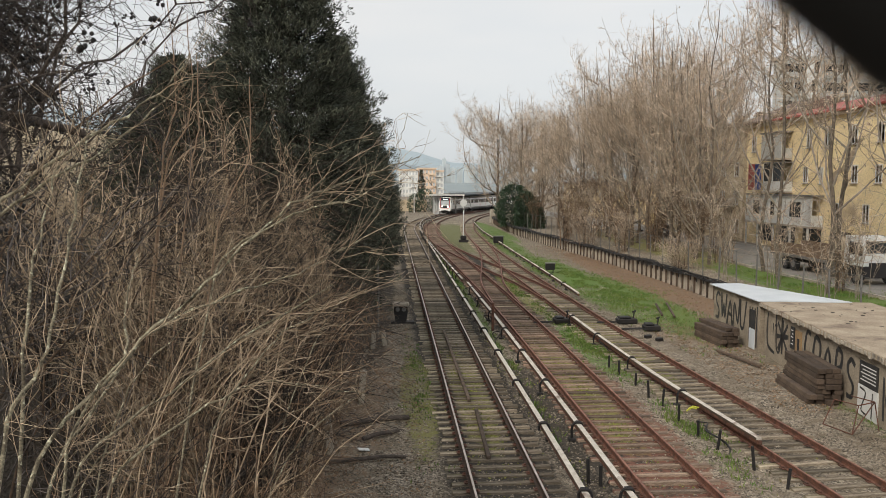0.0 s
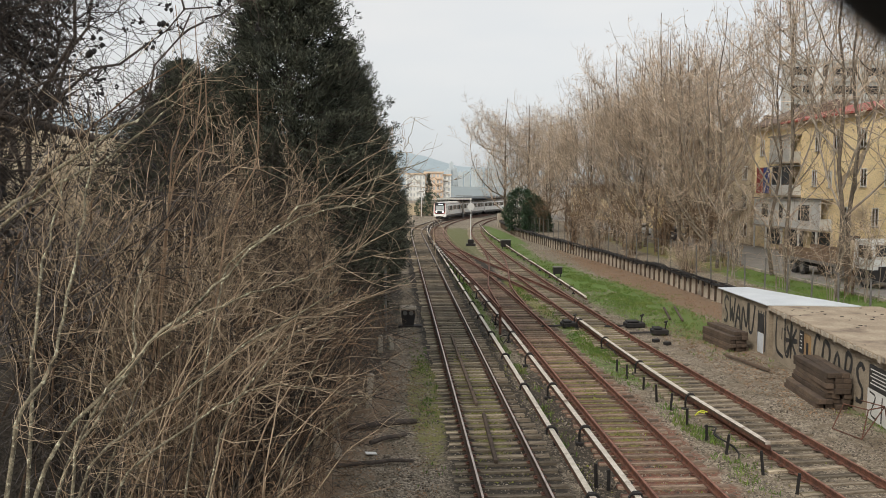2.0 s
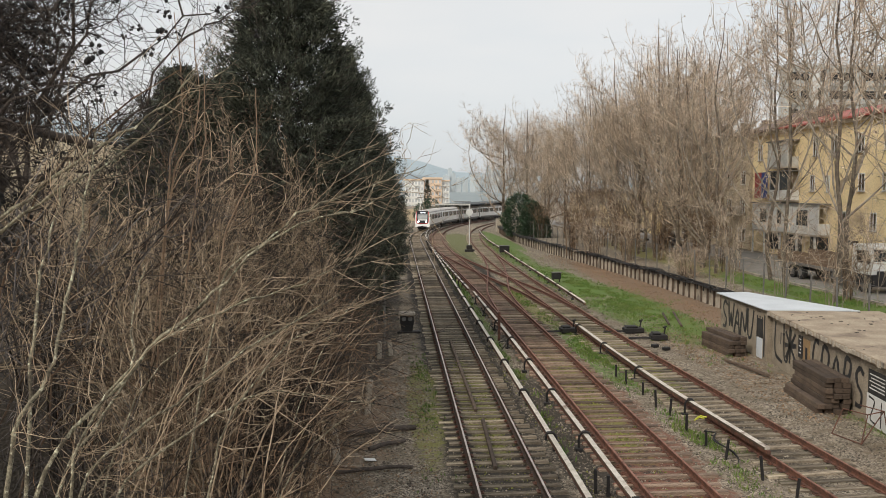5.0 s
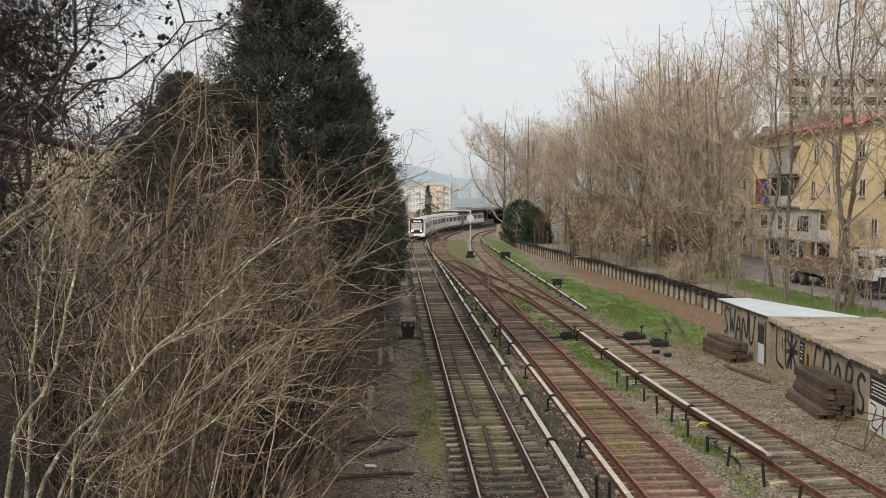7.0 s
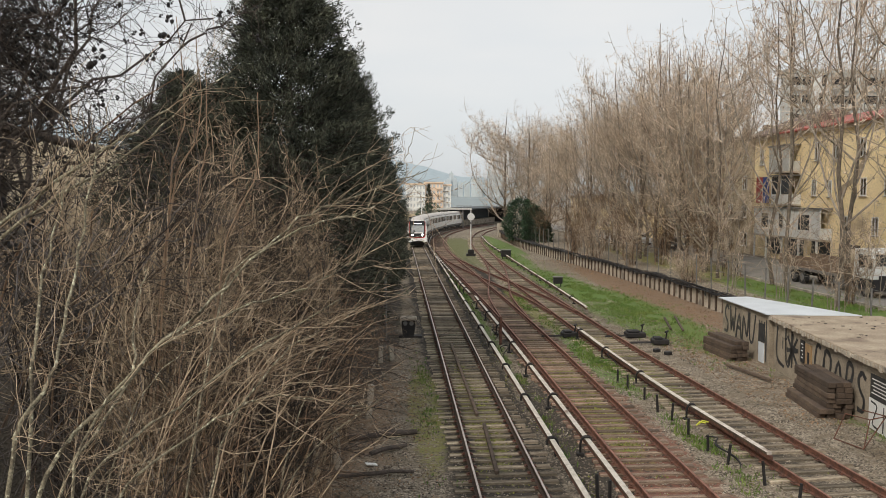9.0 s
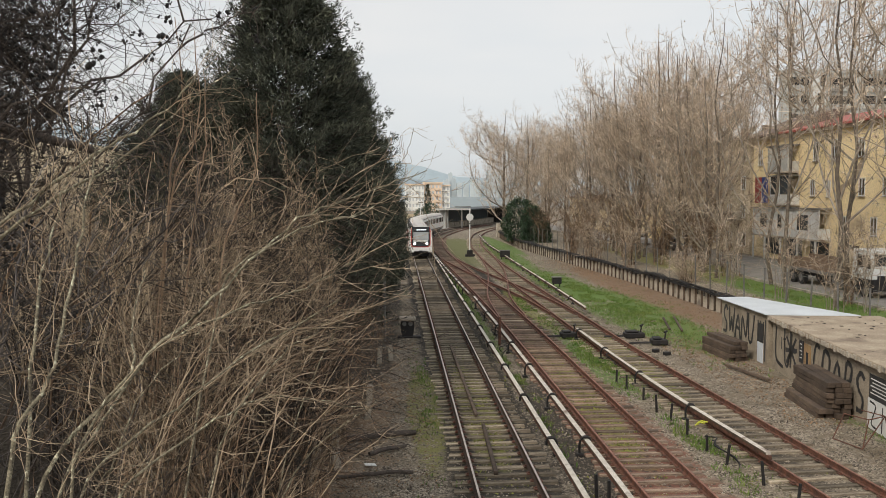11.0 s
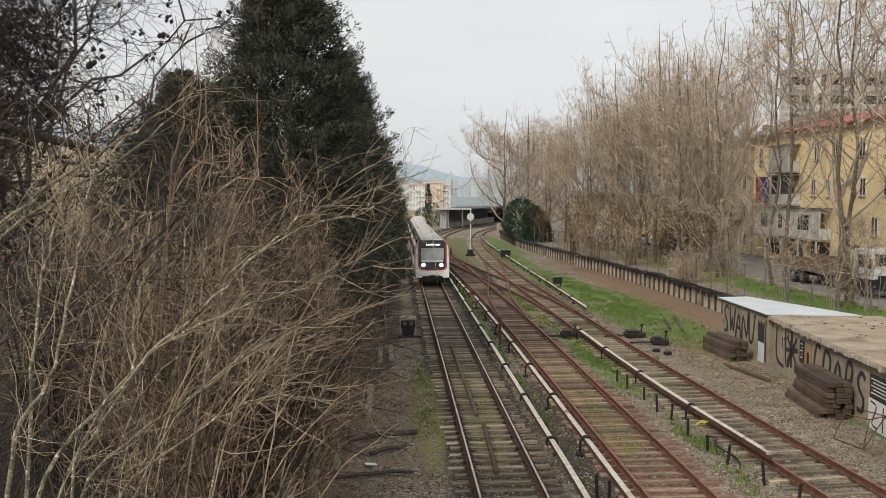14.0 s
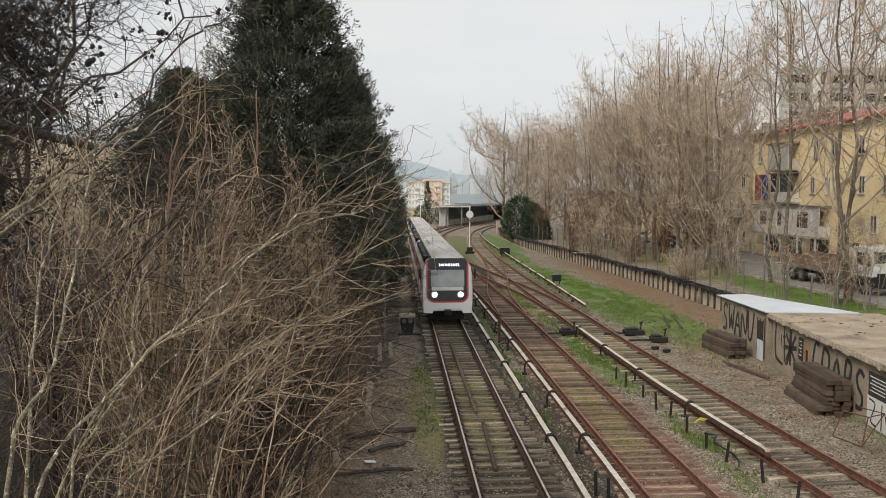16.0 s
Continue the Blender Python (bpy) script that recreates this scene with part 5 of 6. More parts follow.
# ---- retaining wall: posts, cables, fence ----
def dress_wall():
    me_bm = bmesh.new()
    box(me_bm, -0.11, 0.02, -0.06, 0.06, -0.5, 1.0, 0.01)
    me = bpy.data.meshes.new("wall_post")
    me_bm.to_mesh(me)
    me_bm.free()
    me.materials.append(TIMBER)
    cap = bpy.data.meshes.new("cable_arm")
    bm = bmesh.new()
    box(bm, -0.34, 0.05, -0.04, 0.04, 0.84, 0.9)
    box(bm, -0.36, -0.31, -0.04, 0.04, 0.6, 1.02)
    bm.to_mesh(cap)
    bm.free()
    cap.materials.append(BLACK)
    line = Line([p for p in WALL if p.y > 37])
    s = 0.3
    while s < line.s[-1] - 25:
        p, d = line.at(s)
        m = pose(p.x, p.y, random.uniform(-0.04, 0.04), 0, 0, math.degrees(math.atan2(-d.x, d.y)))
        piece("wall_post", me, WALL_EAST, m)
        if random.random() < 0.6:
            piece("cable_arm", cap, WALL_EAST, m)
        s += 1.05
    random.seed(9)
    for k in range(14):
        pts = []
        s = 0.0
        while s < line.s[-1] - 20:
            p, d = line.at(s)
            r = Vector((d.y, -d.x, 0))
            sag = 0.10 * abs(math.sin(s * 0.55 + k)) + 0.30 * noise.noise((s * 0.2, k * 3.1, 0))
            pts.append(p + r * (-0.34 + 0.04 * k + 0.07 * math.sin(s * 0.7 + k * 1.7)) + Vector((0, 0, 0.98 - sag - 0.02 * (k % 3))))
            s += 0.9
        st = Sticks()
        st.add(pts, 0.03, 0.03, 5)
        tagged(new("wall_cable", st.mesh("wall_cable", BLACK)), "thick dark cable slung along the wall", "cable", "cables along the wall")
    # the street fence behind the wall
    fence = tagged(empty("fence"), "thin grey steel post and wire street fence", "fence")
    pm = bpy.data.meshes.new("post")
    bm = rods(((0, 0, -0.2), (0, 0, 2.1), 0.045), sides=6)
    bm.to_mesh(pm)
    bm.free()
    pm.materials.append(STEEL)
    whole = Line(WALL)
    s = 2.0
    while s < whole.s[-1] - 30:
        p, d = whole.at(s)
        piece("post", pm, fence, pose(p.x + 1.3, p.y, 0.72, random.uniform(-2, 2), random.uniform(-2, 2), 0))
        s += 2.6
    shifted = [p + Vector((1.3, 0, 0)) for p in WALL[::4]]
    for z in (1.3, 2.0, 2.75):
        st = Sticks()
        st.add([p + Vector((0, 0, z + random.uniform(-0.03, 0.03))) for p in shifted], 0.012, 0.012, 3)
        o = new("wire", st.mesh("wire", STEEL))
        o.parent = fence


dress_wall()


# ---- graffiti strokes and fittings of the shed ----
GLYPHS = {"S": [[(0.9, 0.85), (0.5, 1.0), (0.1, 0.8), (0.3, 0.55), (0.8, 0.4), (0.7, 0.08), (0.1, 0.1)]], "W": [[(0, 1), (0.25, 0), (0.5, 0.8), (0.75, 0), (1, 1)]],
          "A": [[(0, 0), (0.5, 1), (1, 0)], [(0.2, 0.4), (0.85, 0.35)]], "N": [[(0, 0), (0.05, 1), (0.9, 0), (1, 1)]],
          "K": [[(0.1, 1), (0.15, 0)], [(0.95, 1), (0.15, 0.5), (1, 0)], [(0.5, 1.05), (0.55, 0)]], "T": [[(0, 0.9), (1, 1)], [(0.5, 1), (0.45, 0)]],
          "V": [[(0, 1), (0.45, 0), (1, 1)]], "J": [[(0.9, 1), (0.8, 0.2), (0.4, 0), (0, 0.3)]], "R": [[(0.1, 0), (0.15, 1), (0.8, 0.9), (0.7, 0.55), (0.2, 0.5), (0.9, 0)]],
          "C": [[(0.95, 0.9), (0.4, 1), (0.05, 0.5), (0.3, 0.05), (0.9, 0.1)]], "Z": [[(0, 1), (0.95, 0.95), (0.1, 0.1), (1, 0.05)]], "I": [[(0.5, 1), (0.45, 0)]], "L": [[(0.1, 1), (0.0, 0.5), (0.1, 0.08), (1, 0.0)]], "D": [[(0.0, 0.0), (0.12, 1), (0.85, 0.85), (0.9, 0.45), (0.1, 0.02)]],
          "X": [[(0.0, 0.45), (1, 0.6)], [(0.5, 1.1), (0.45, -0.1)], [(0.1, 0.0), (0.9, 1.0)], [(0.05, 0.95), (0.95, 0.05)]], "U": [[(0, 1), (0.1, 0.1), (0.7, 0.05), (1, 1)]]}


def tag_on(face, at, z, letters, size, wide, thick, parent, skew=0.0):
    """Sprayed strokes on a wall; face maps (along, up) onto it."""
    for ch in letters:
        for stroke in GLYPHS[ch]:
            bm = bmesh.new()
            pts = [(at + (x + skew * y) * wide, z + y * size) for x, y in stroke]
            fine = []
            for (a, b), (c, d) in zip(pts, pts[1:]):
                fine += [(a + (c - a) * i / 4, b + (d - b) * i / 4) for i in range(4)]
            fine.append(pts[-1])
            for _ in range(2):
                fine = [fine[0]] + [((p[0] + 2 * q[0] + r[0]) / 4, (p[1] + 2 * q[1] + r[1]) / 4) for p, q, r in zip(fine, fine[1:], fine[2:])] + [fine[-1]]
            left, right = [], []
            for i, (a, b) in enumerate(fine):
                p, q = fine[max(i - 1, 0)], fine[min(i + 1, len(fine) - 1)]
                t = Vector((q[0] - p[0], q[1] - p[1])).normalized() * thick * random.uniform(0.8, 1.15)
                left.append(bm.verts.new(face(a - t.y, b + t.x)))
                right.append(bm.verts.new(face(a + t.y, b - t.x)))
            for i in range(len(fine) - 1):
                bm.faces.new((left[i], left[i + 1], right[i + 1], right[i]))
            part("graffiti_stroke", bm, SPRAY, parent)
        at += wide * 1.18


def dress_shed():
    shed = bpy.data.objects["shed"]
    front = lambda a, z: (15.19, 32.5 - a, z)
    a0, a1 = Vector((15.95, 38.4, 0)), Vector((15.70, 32.95, 0))
    way = (a1 - a0).normalized()
    out = Vector((way.y, -way.x, 0)) * 0.008
    annex = lambda a, z: tuple(SHED_BACK @ (a0 + way * a + (out if out.x < 0 else -out) + Vector((0, 0, z))))
    random.seed(21)
    tag_on(annex, 0.2, 0.35, "SWANU", 1.4, 0.66, 0.08, shed, 0.08)
    tag_on(annex, 4.3, 0.1, "III", 1.5, 0.24, 0.05, shed, 0.04)
    tag_on(annex, 5.05, -0.1, "I", 1.8, 0.3, 0.07, shed)
    tag_on(front, 0.15, 0.05, "L", 1.55, 0.95, 0.075, shed)
    tag_on(front, 0.75, 0.75, "IT", 0.5, 0.28, 0.045, shed)
    tag_on(front, 1.35, 0.3, "X", 1.15, 1.25, 0.095, shed)
    tag_on(front, 1.2, 0.05, "U", 1.6, 0.7, 0.07, shed)
    tag_on(front, 4.15, 0.35, "C", 1.3, 0.6, 0.08, shed, 0.1)
    tag_on(front, 4.95, 0.3, "D", 1.3, 0.75, 0.085, shed, 0.12)
    tag_on(front, 5.75, 0.1, "A", 1.5, 0.95, 0.085, shed, 0.1)
    tag_on(front, 6.8, 0.1, "R", 1.45, 0.75, 0.085, shed, 0.1)
    tag_on(front, 7.75, 0.0, "S", 1.4, 0.7, 0.08, shed)
    tag_on(front, 10.2, 0.0, "KV", 1.3, 0.8, 0.06, shed)
    # posters and a small boarded hatch
    hatch = part("hatch", block(15.165, 15.2, 28.55, 29.15, 0.55, 1.45), material("worn_plywood", (0.36, 0.24, 0.12), (0.28, 0.18, 0.10), rough=0.8), shed, "worn orange-brown boarded hatch")
    part("hatch_slot", block(15.155, 15.167, 28.72, 28.9, 0.6, 1.15), DARK, hatch)
    for y0, y1, z0, z1 in ((29.25, 29.65, 0.65, 1.5), (22.55, 23.75, 0.75, 1.5)):
        board = part("poster", block(15.165, 15.2, y0, y1, z0, z1), SPRAY, shed, "black poster with pale lines")
        for i in range(5):
            z = z1 - 0.12 - i * (z1 - z0 - 0.2) / 5
            part("text_bar", block(15.158, 15.166, y0 + 0.1, y1 - 0.1 - 0.12 * (i % 2), z - 0.035, z), WHITE, board)
    door = part("door", block(15.16, 15.2, 22.5, 23.8, -0.2, 0.74), WHITE, shed, "pale metal door panel with sprayed lines")
    tag_on(lambda a, z: (15.154, 23.75 - a, z), 0.1, -0.15, "ZI", 0.8, 0.5, 0.035, door)
    ann = part("annex_door", block(-0.03, 0.03, -0.28, 0.28, -0.2, 0.66), ZINC, shed, "white painted panel at the annex corner",
               m=Matrix.Translation(annex(4.75, 0)) @ Matrix.Rotation(math.atan2(-way.x, way.y) + radians(7.3), 4, "Z"))
    note = part("poster", block(-0.025, 0.025, -0.3, 0.3, 0.7, 1.5), SPRAY, shed, "black poster with pale lines", m=ann.matrix_basis.copy())
    for i in range(4):
        part("text_bar", block(-0.034, -0.026, -0.2, 0.2 - 0.08 * (i % 2), 1.36 - i * 0.15, 1.40 - i * 0.15), WHITE, note)
    # chipped lumps along the roof edge
    bm = bmesh.new()
    for i in range(70):
        y = 14 + i * 0.27
        box(bm, 14.94 + random.uniform(0, 0.04), 15.05, y, y + random.uniform(0.1, 0.25), 1.74 + random.uniform(0, 0.07), 1.92 + random.uniform(0, 0.04), 0.01)
    tagged(part("chipped_edge", bm, CONCRETE, shed), kind="stuff")
    bm = bmesh.new()
    for i in range(45):
        p = Vector((random.uniform(15.2, 19.2), random.uniform(20, 32.5), 1.98))
        box(bm, p.x, p.x + random.uniform(0.03, 0.14), p.y, p.y + random.uniform(0.03, 0.1), 1.975, 1.982 + random.uniform(0, 0.03))
    tagged(part("roof_debris", bm, BARK, shed), kind="stuff")
    # a bent wire crate by the near end
    crate = tagged(empty("wire_crate", pose(13.6, 22.4, -0.22, 0, 0, 15)), "rusty bent wire frame leaning on the shed", "frame")
    for a, b in (((-0.5, -0.5, 0), (-0.2, -0.4, 0.8)), ((0.5, -0.5, 0), (0.4, -0.4, 0.85)), ((-0.2, -0.4, 0.8), (0.4, -0.4, 0.85)), ((-0.5, 0.6, 0), (-0.2, 0.5, 0.75)),
                 ((-0.2, 0.5, 0.75), (-0.2, -0.4, 0.8)), ((0.4, -0.4, 0.85), (0.45, 0.5, 0.8)), ((-0.5, -0.5, 0), (0.4, -0.4, 0.85)), ((-0.5, 0.6, 0), (-0.5, -0.5, 0))):
        part("bar", rods((a, b, 0.018), sides=5), RUST, crate)


dress_shed()


# ---- the street behind the wall ----
road = new("road", mesh_from("road", [(26.8, 20, 0.80), (36.5, 20, 0.80), (36.5, 60, 0.80), (36.5, 100, 0.80), (34, 175, 0.80), (27.5, 175, 0.80), (30, 100, 0.80), (29.9, 71, 0.80), (26.8, 60, 0.80)],
                             [(0, 1, 2, 8), (8, 2, 3, 6, 7), (6, 3, 4, 5)], ASPHALT))
tagged(road, "grey asphalt street beyond the fence", "road", kind="structure")
kerb = new("kerb", sweep(smooth_line([(26.68, 20), (26.68, 59), (27.6, 64), (29.3, 69), (29.78, 72), (29.85, 100), (27.3, 175)], 1), [(-0.08, 0.5), (0.08, 0.5), (0.08, 0.9), (-0.08, 0.9)], CONCRETE, "kerb"))
tagged(kerb, "pale concrete kerb along the street", "kerb", kind="structure")


def window(parent, m, w, h, frame_mat=WHITE, deep=0.12):
    """A framed window; local x runs along the wall, y into it."""
    base = part("window", block(-w / 2, w / 2, 0.02, deep, 0, h), GLASS, parent, m=m)
    part("window_frame", frame_bm(w, h), frame_mat, base)
    part("sill", block(-w / 2 - 0.08, w / 2 + 0.08, -0.12, 0.04, -0.08, 0.0), CONCRETE, base)
    return base


def frame_bm(w, h):
    bm = bmesh.new()
    t = 0.07
    for x0, x1, z0, z1 in ((-w / 2, w / 2, 0, t), (-w / 2, w / 2, h - t, h), (-w / 2, -w / 2 + t, t, h - t), (w / 2 - t, w / 2, t, h - t), (-t / 2, t / 2, t, h - t)):
        box(bm, x0, x1, -0.03, 0.02, z0, z1)
    return bm


WEST = lambda y, z: pose(37.98, y, z, 0, 0, -90)


def ochre_house():
    house = tagged(empty("apartment_house"), "four-storey ochre apartment house with a red sheet roof", "house", "street houses")
    part("wall", block(38, 50, 46, 84, 0.3, 13.2), OCHRE, house)
    bm = bmesh.new()
    ridge = [(37.3, 13.2), (44, 14.9), (50.7, 13.2), (50.7, 13.05), (37.3, 13.05)]
    a = [bm.verts.new((x, 45.4, z)) for x, z in ridge]
    b = [bm.verts.new((x, 77.2, z)) for x, z in ridge]
    bm.faces.new(a[::-1]), bm.faces.new(b)
    for i in range(5):
        bm.faces.new((a[i], a[(i + 1) % 5], b[(i + 1) % 5], b[i]))
    bmesh.ops.recalc_face_normals(bm, faces=bm.faces[:])
    roof = part("roof", bm, ROOF_RED, house, "faded red metal sheet roof")
    part("cornice", block(37.6, 38.02, 45.6, 84.2, 12.75, 13.04), BEIGE, house)
    bm = bmesh.new()
    ends = [[bm.verts.new((x, y, z)) for x, z in ((37.2, 13.05), (37.2, 13.25), (43, 15.6), (50.7, 13.25), (50.7, 13.05))] for y in (77.25, 84.4)]
    bm.faces.new(ends[0][::-1]), bm.faces.new(ends[1])
    for i in range(5):
        bm.faces.new((ends[0][i], ends[0][(i + 1) % 5], ends[1][(i + 1) % 5], ends[1][i]))
    bmesh.ops.recalc_face_normals(bm, faces=bm.faces[:])
    part("old_roof", bm, ROOF_BROWN, house, "sagging brown sheet roof")
    stain = material("bare_plaster", (0.38, 0.30, 0.21), (0.30, 0.235, 0.165), scale=0.8, rough=0.95)
    for (y0, z0), (y1, z1) in (((66.5, 7.6), (63.2, 10.6)), ((68.0, 6.4), (66.4, 8.3))):
        part("plaster_patch", plate([(y0, z0), (y0 - 1.4, z0 + 0.5), (y1 - 0.5, z1), (y1 + 0.6, z1 - 0.4)], 0.0, 0.012), stain, house, "bare patch where the render fell off",
             m=Matrix.Translation((37.97, 0, 0)) @ Matrix(((0, 1, 0, 0), (1, 0, 0, 0), (0, 0, 1, 0), (0, 0, 0, 1))))
    part("chimney", block(42.2, 43.0, 61, 61.8, 14.2, 17.0), BEIGE, roof)
    for y, z, w, h in ((71.2, 10.2, 0.85, 1.7), (68.1, 10.2, 1.0, 1.75), (71.6, 7.0, 0.8, 1.5), (68.9, 6.9, 0.55, 1.5), (64.0, 10.2, 0.9, 1.6), (60.4, 10.2, 0.9, 1.6), (63.8, 7.0, 0.9, 1.5),
                       (60.5, 7.0, 0.9, 1.5), (82.3, 10.2, 0.9, 1.6), (82.2, 7.0, 0.9, 1.5), (66.0, 3.8, 0.9, 1.5), (62.0, 3.8, 0.9, 1.5), (56, 10.2, 0.9, 1.6), (56, 7, 0.9, 1.5), (56, 3.8, 0.9, 1.5)):
        window(house, WEST(y, z), w, h)
    # enclosed and open balconies
    for y0, y1, z0, z1, mat, what in ((74.3, 78.4, 9.35, 11.8, GREY_BLOCK, "balcony hung with grey cloth"), (74.0, 77.8, 6.2, 8.9, WHITE, "white glazed balcony"), (68.4, 81.5, 3.15, 5.8, WHITE, "white enclosed balcony")):
        bal = part("balcony", block(36.9, 37.99, y0, y1, z0, z0 + 0.95), mat, house, what)
        part("floor_slab", block(36.8, 37.98, y0 - 0.1, y1 + 0.1, z0 - 0.16, z0 - 0.004), CONCRETE, bal)
        part("balcony_roof", block(36.75, 37.98, y0 - 0.15, y1 + 0.15, z1, z1 + 0.12), STEEL, bal)
        n = max(2, int((y1 - y0) / 1.3))
        for i in range(n + 1):
            y = y0 + (y1 - y0) * i / n
            part("mullion", block(36.9, 37.0, max(y - 0.06, y0), min(y + 0.06, y1), z0 + 0.95, z1), mat, bal)
        part("glazing", block(36.95, 36.97, y0 + 0.07, y1 - 0.07, z0 + 0.96, z1 - 0.01), GLASS if mat is WHITE and y1 - y0 < 6 else mat, bal)
        if y1 - y0 > 6:
            for y, w in ((79.0, 1.3), (75.6, 0.7), (71.2, 1.9)):
                part("pane", block(36.86, 36.9, y - w / 2, y + w / 2, z0 + 0.75, z0 + 2.15), GLASS, bal)
    for y0, y1, colour in ((79.6, 81.0, (0.42, 0.09, 0.08)), (78.2, 79.5, (0.05, 0.08, 0.28))):
        cloth = material("hung_cloth", colour, tuple(c * 0.8 for c in colour), scale=1, rough=0.9)
        part("awning_cloth", block(36.85, 36.9, y0, y1, 6.3, 8.9), cloth, house, "coloured cloth hung over a balcony")
    for y in (69, 72.2, 75.5, 78.8, 81.4):
        part("post", block(36.9, 37.05, y - 0.07, y + 0.07, 0.5, 3.0), WHITE, house)
    for i in range(4):
        part("shop_window", block(37.9, 38.01, 64 + i * 4.6, 67 + i * 4.6, 1.2, 2.9), GLASS, house)


def street_house(y0, y1, top, wall_mat, roof_mat, label, storeys):
    house = tagged(empty("street_house"), label, "house", "street houses")
    part("wall", block(38, 50, y0, y1, 0.3, top), wall_mat, house)
    part("roof", block(37.4, 50.5, y0 - 0.3, y1 + 0.3, top, top + 0.5, 0.1), roof_mat, house)
    n = int((y1 - y0) / 3.2)
    for f in range(storeys):
        for i in range(n):
            y = y0 + (i + 0.5) * (y1 - y0) / n
            window(house, WEST(y, 1.5 + f * 3.1), 1.15 if f else 1.7, 1.5)
    return house


ochre_house()
old = street_house(84.6, 113, 13.0, BEIGE, ROOF_BROWN, "weathered beige apartment house with a brown roof", 4)
for y in (88, 93.5, 99, 105):
    part("balcony", block(36.8, 37.99, y - 1.4, y + 1.4, 4.3, 5.3), CONCRETE, old)
    part("chimney", block(41, 41.8, y, y + 0.8, 13.4, 14.9), ROOF_BROWN, old)
street_house(115, 175, 6.6, OCHRE, ROOF_BROWN, "long low ochre street building with shop windows", 2)


def tower_block():
    block_ob = tagged(empty("tower_block"), "tall grey apartment block with balcony recesses painted dark", "apartment block")
    part("wall", block(64.0, 100, 130, 132.5, 0, 27.2), GREY_BLOCK, block_ob)
    part("parapet", block(63.8, 100.2, 129.8, 132.7, 27.2, 27.8), GREY_BLOCK, block_ob)
    for f in range(8):
        z = 3.4 + f * 3.0
        for x, w in ((66.2, 3.2), (73.4, 4.0), (79.3, 4.4), (86, 4.0), (92, 4.0)):
            # The recess is only a dark panel on the wall; its shade is painted.
            rec = part("balcony", block(x - w / 2, x + w / 2, 129.9, 130.02, z, z + 2.1), DARK, block_ob, "flat dark panel standing for a shaded balcony recess")
            part("rail", block(x - w / 2, x + w / 2, 129.6, 129.88, z - 0.1, z + 0.75), GREY_BLOCK, rec)
            part("pillar", block(x - 0.15, x + 0.15, 129.7, 129.89, z + 0.75, z + 2.1), GREY_BLOCK, rec)
    part("stair_strip", block(68.3, 70.6, 129.7, 130.05, 0, 27), WHITE, block_ob)
    for f in range(8):
        part("stair_window", block(69.2 + 0.4 * (f % 2), 70.0 + 0.4 * (f % 2), 129.62, 129.72, 4 + f * 3, 5.9 + f * 3), DARK, block_ob)


tower_block()


# ---- vehicles ----
TYRE = material("tyre_rubber", (0.02, 0.02, 0.02), (0.03, 0.03, 0.03), rough=0.85)


def wheel(parent, x, y, z, r, w):
    bm = bmesh.new()
    rod(bm, (x - w / 2, y, z), (x + w / 2, y, z), r, sides=20)
    ob = part("wheel", bm, TYRE, parent)
    bm = bmesh.new()
    rod(bm, (x - w / 2 - 0.02, y, z), (x + w / 2 + 0.02, y, z), r * 0.55, sides=16)
    part("rim", bm, STEEL, ob)


def truck():
    t = tagged(empty("truck", pose(29.7, 48.5, 0.80)), "white-cabbed flatbed truck with brown plank sides, parked", "truck")
    wood = material("brown_planks", (0.21, 0.14, 0.09), (0.15, 0.10, 0.07), scale=2, rough=0.9)
    cab = part("cab", plate([(-2.0, 0.95), (-1.95, 2.0), (-1.65, 2.85), (0.1, 2.95), (0.25, 1.0)], -1.15, 1.15), WHITE, t, m=Matrix.Rotation(radians(90), 4, "Z"))
    for sx in (-1.16, 1.16):
        part("side_window", block(sx - 0.012, sx + 0.012, -1.6, -0.35, 1.85, 2.6), GLASS, cab, m=Matrix.Rotation(radians(-90), 4, "Z"))
    part("windscreen", block(-1.0, 1.0, -1.97, -1.80, 1.95, 2.7, 0.03), GLASS, cab, m=Matrix.Rotation(radians(-90), 4, "Z"))
    part("lower_panel", block(-1.17, 1.17, -2.06, 0.2, 0.45, 1.18, 0.05), BLACK, t, "black lower cab panel")
    part("grille", block(-0.9, 0.9, -2.09, -2.05, 0.9, 1.4), BLACK, t)
    part("chassis", block(-0.5, 0.5, -1.9, 9.6, 0.6, 0.95), BLACK, t)
    part("deck", block(-1.2, 1.2, 0.9, 10, 0.95, 1.12), STEEL, t)
    for x in (-1.2, 1.14):
        for i in range(3):
            part("side_plank", block(x, x + 0.06, 0.95, 9.95, 1.15 + i * 0.27, 1.40 + i * 0.27), wood, t)
    part("tank", block(-1.15, -0.6, 1.2, 2.6, 0.45, 0.9, 0.06), STEEL, t)
    part("crane_arm", rods(((-0.3, 0.6, 1.0), (-0.2, 0.6, 2.7), 0.13), ((-0.2, 0.6, 2.7), (-0.6, 0.75, 1.5), 0.09)), BLACK, t)
    part("cargo", block(-0.9, 0.9, 0.55, 1.9, 1.15, 2.75, 0.2), BEIGE, t, "pale wrapped cargo")
    for y in (-1.1, 6.6, 7.8):
        for x in (-1.0, 1.0):
            wheel(t, x, y, 0.48, 0.48, 0.3)
    for x in (-1.28, 1.28):
        part("mirror", block(x - 0.08, x + 0.08, -1.9, -1.75, 1.8, 2.4, 0.03), BLACK, t)


truck()


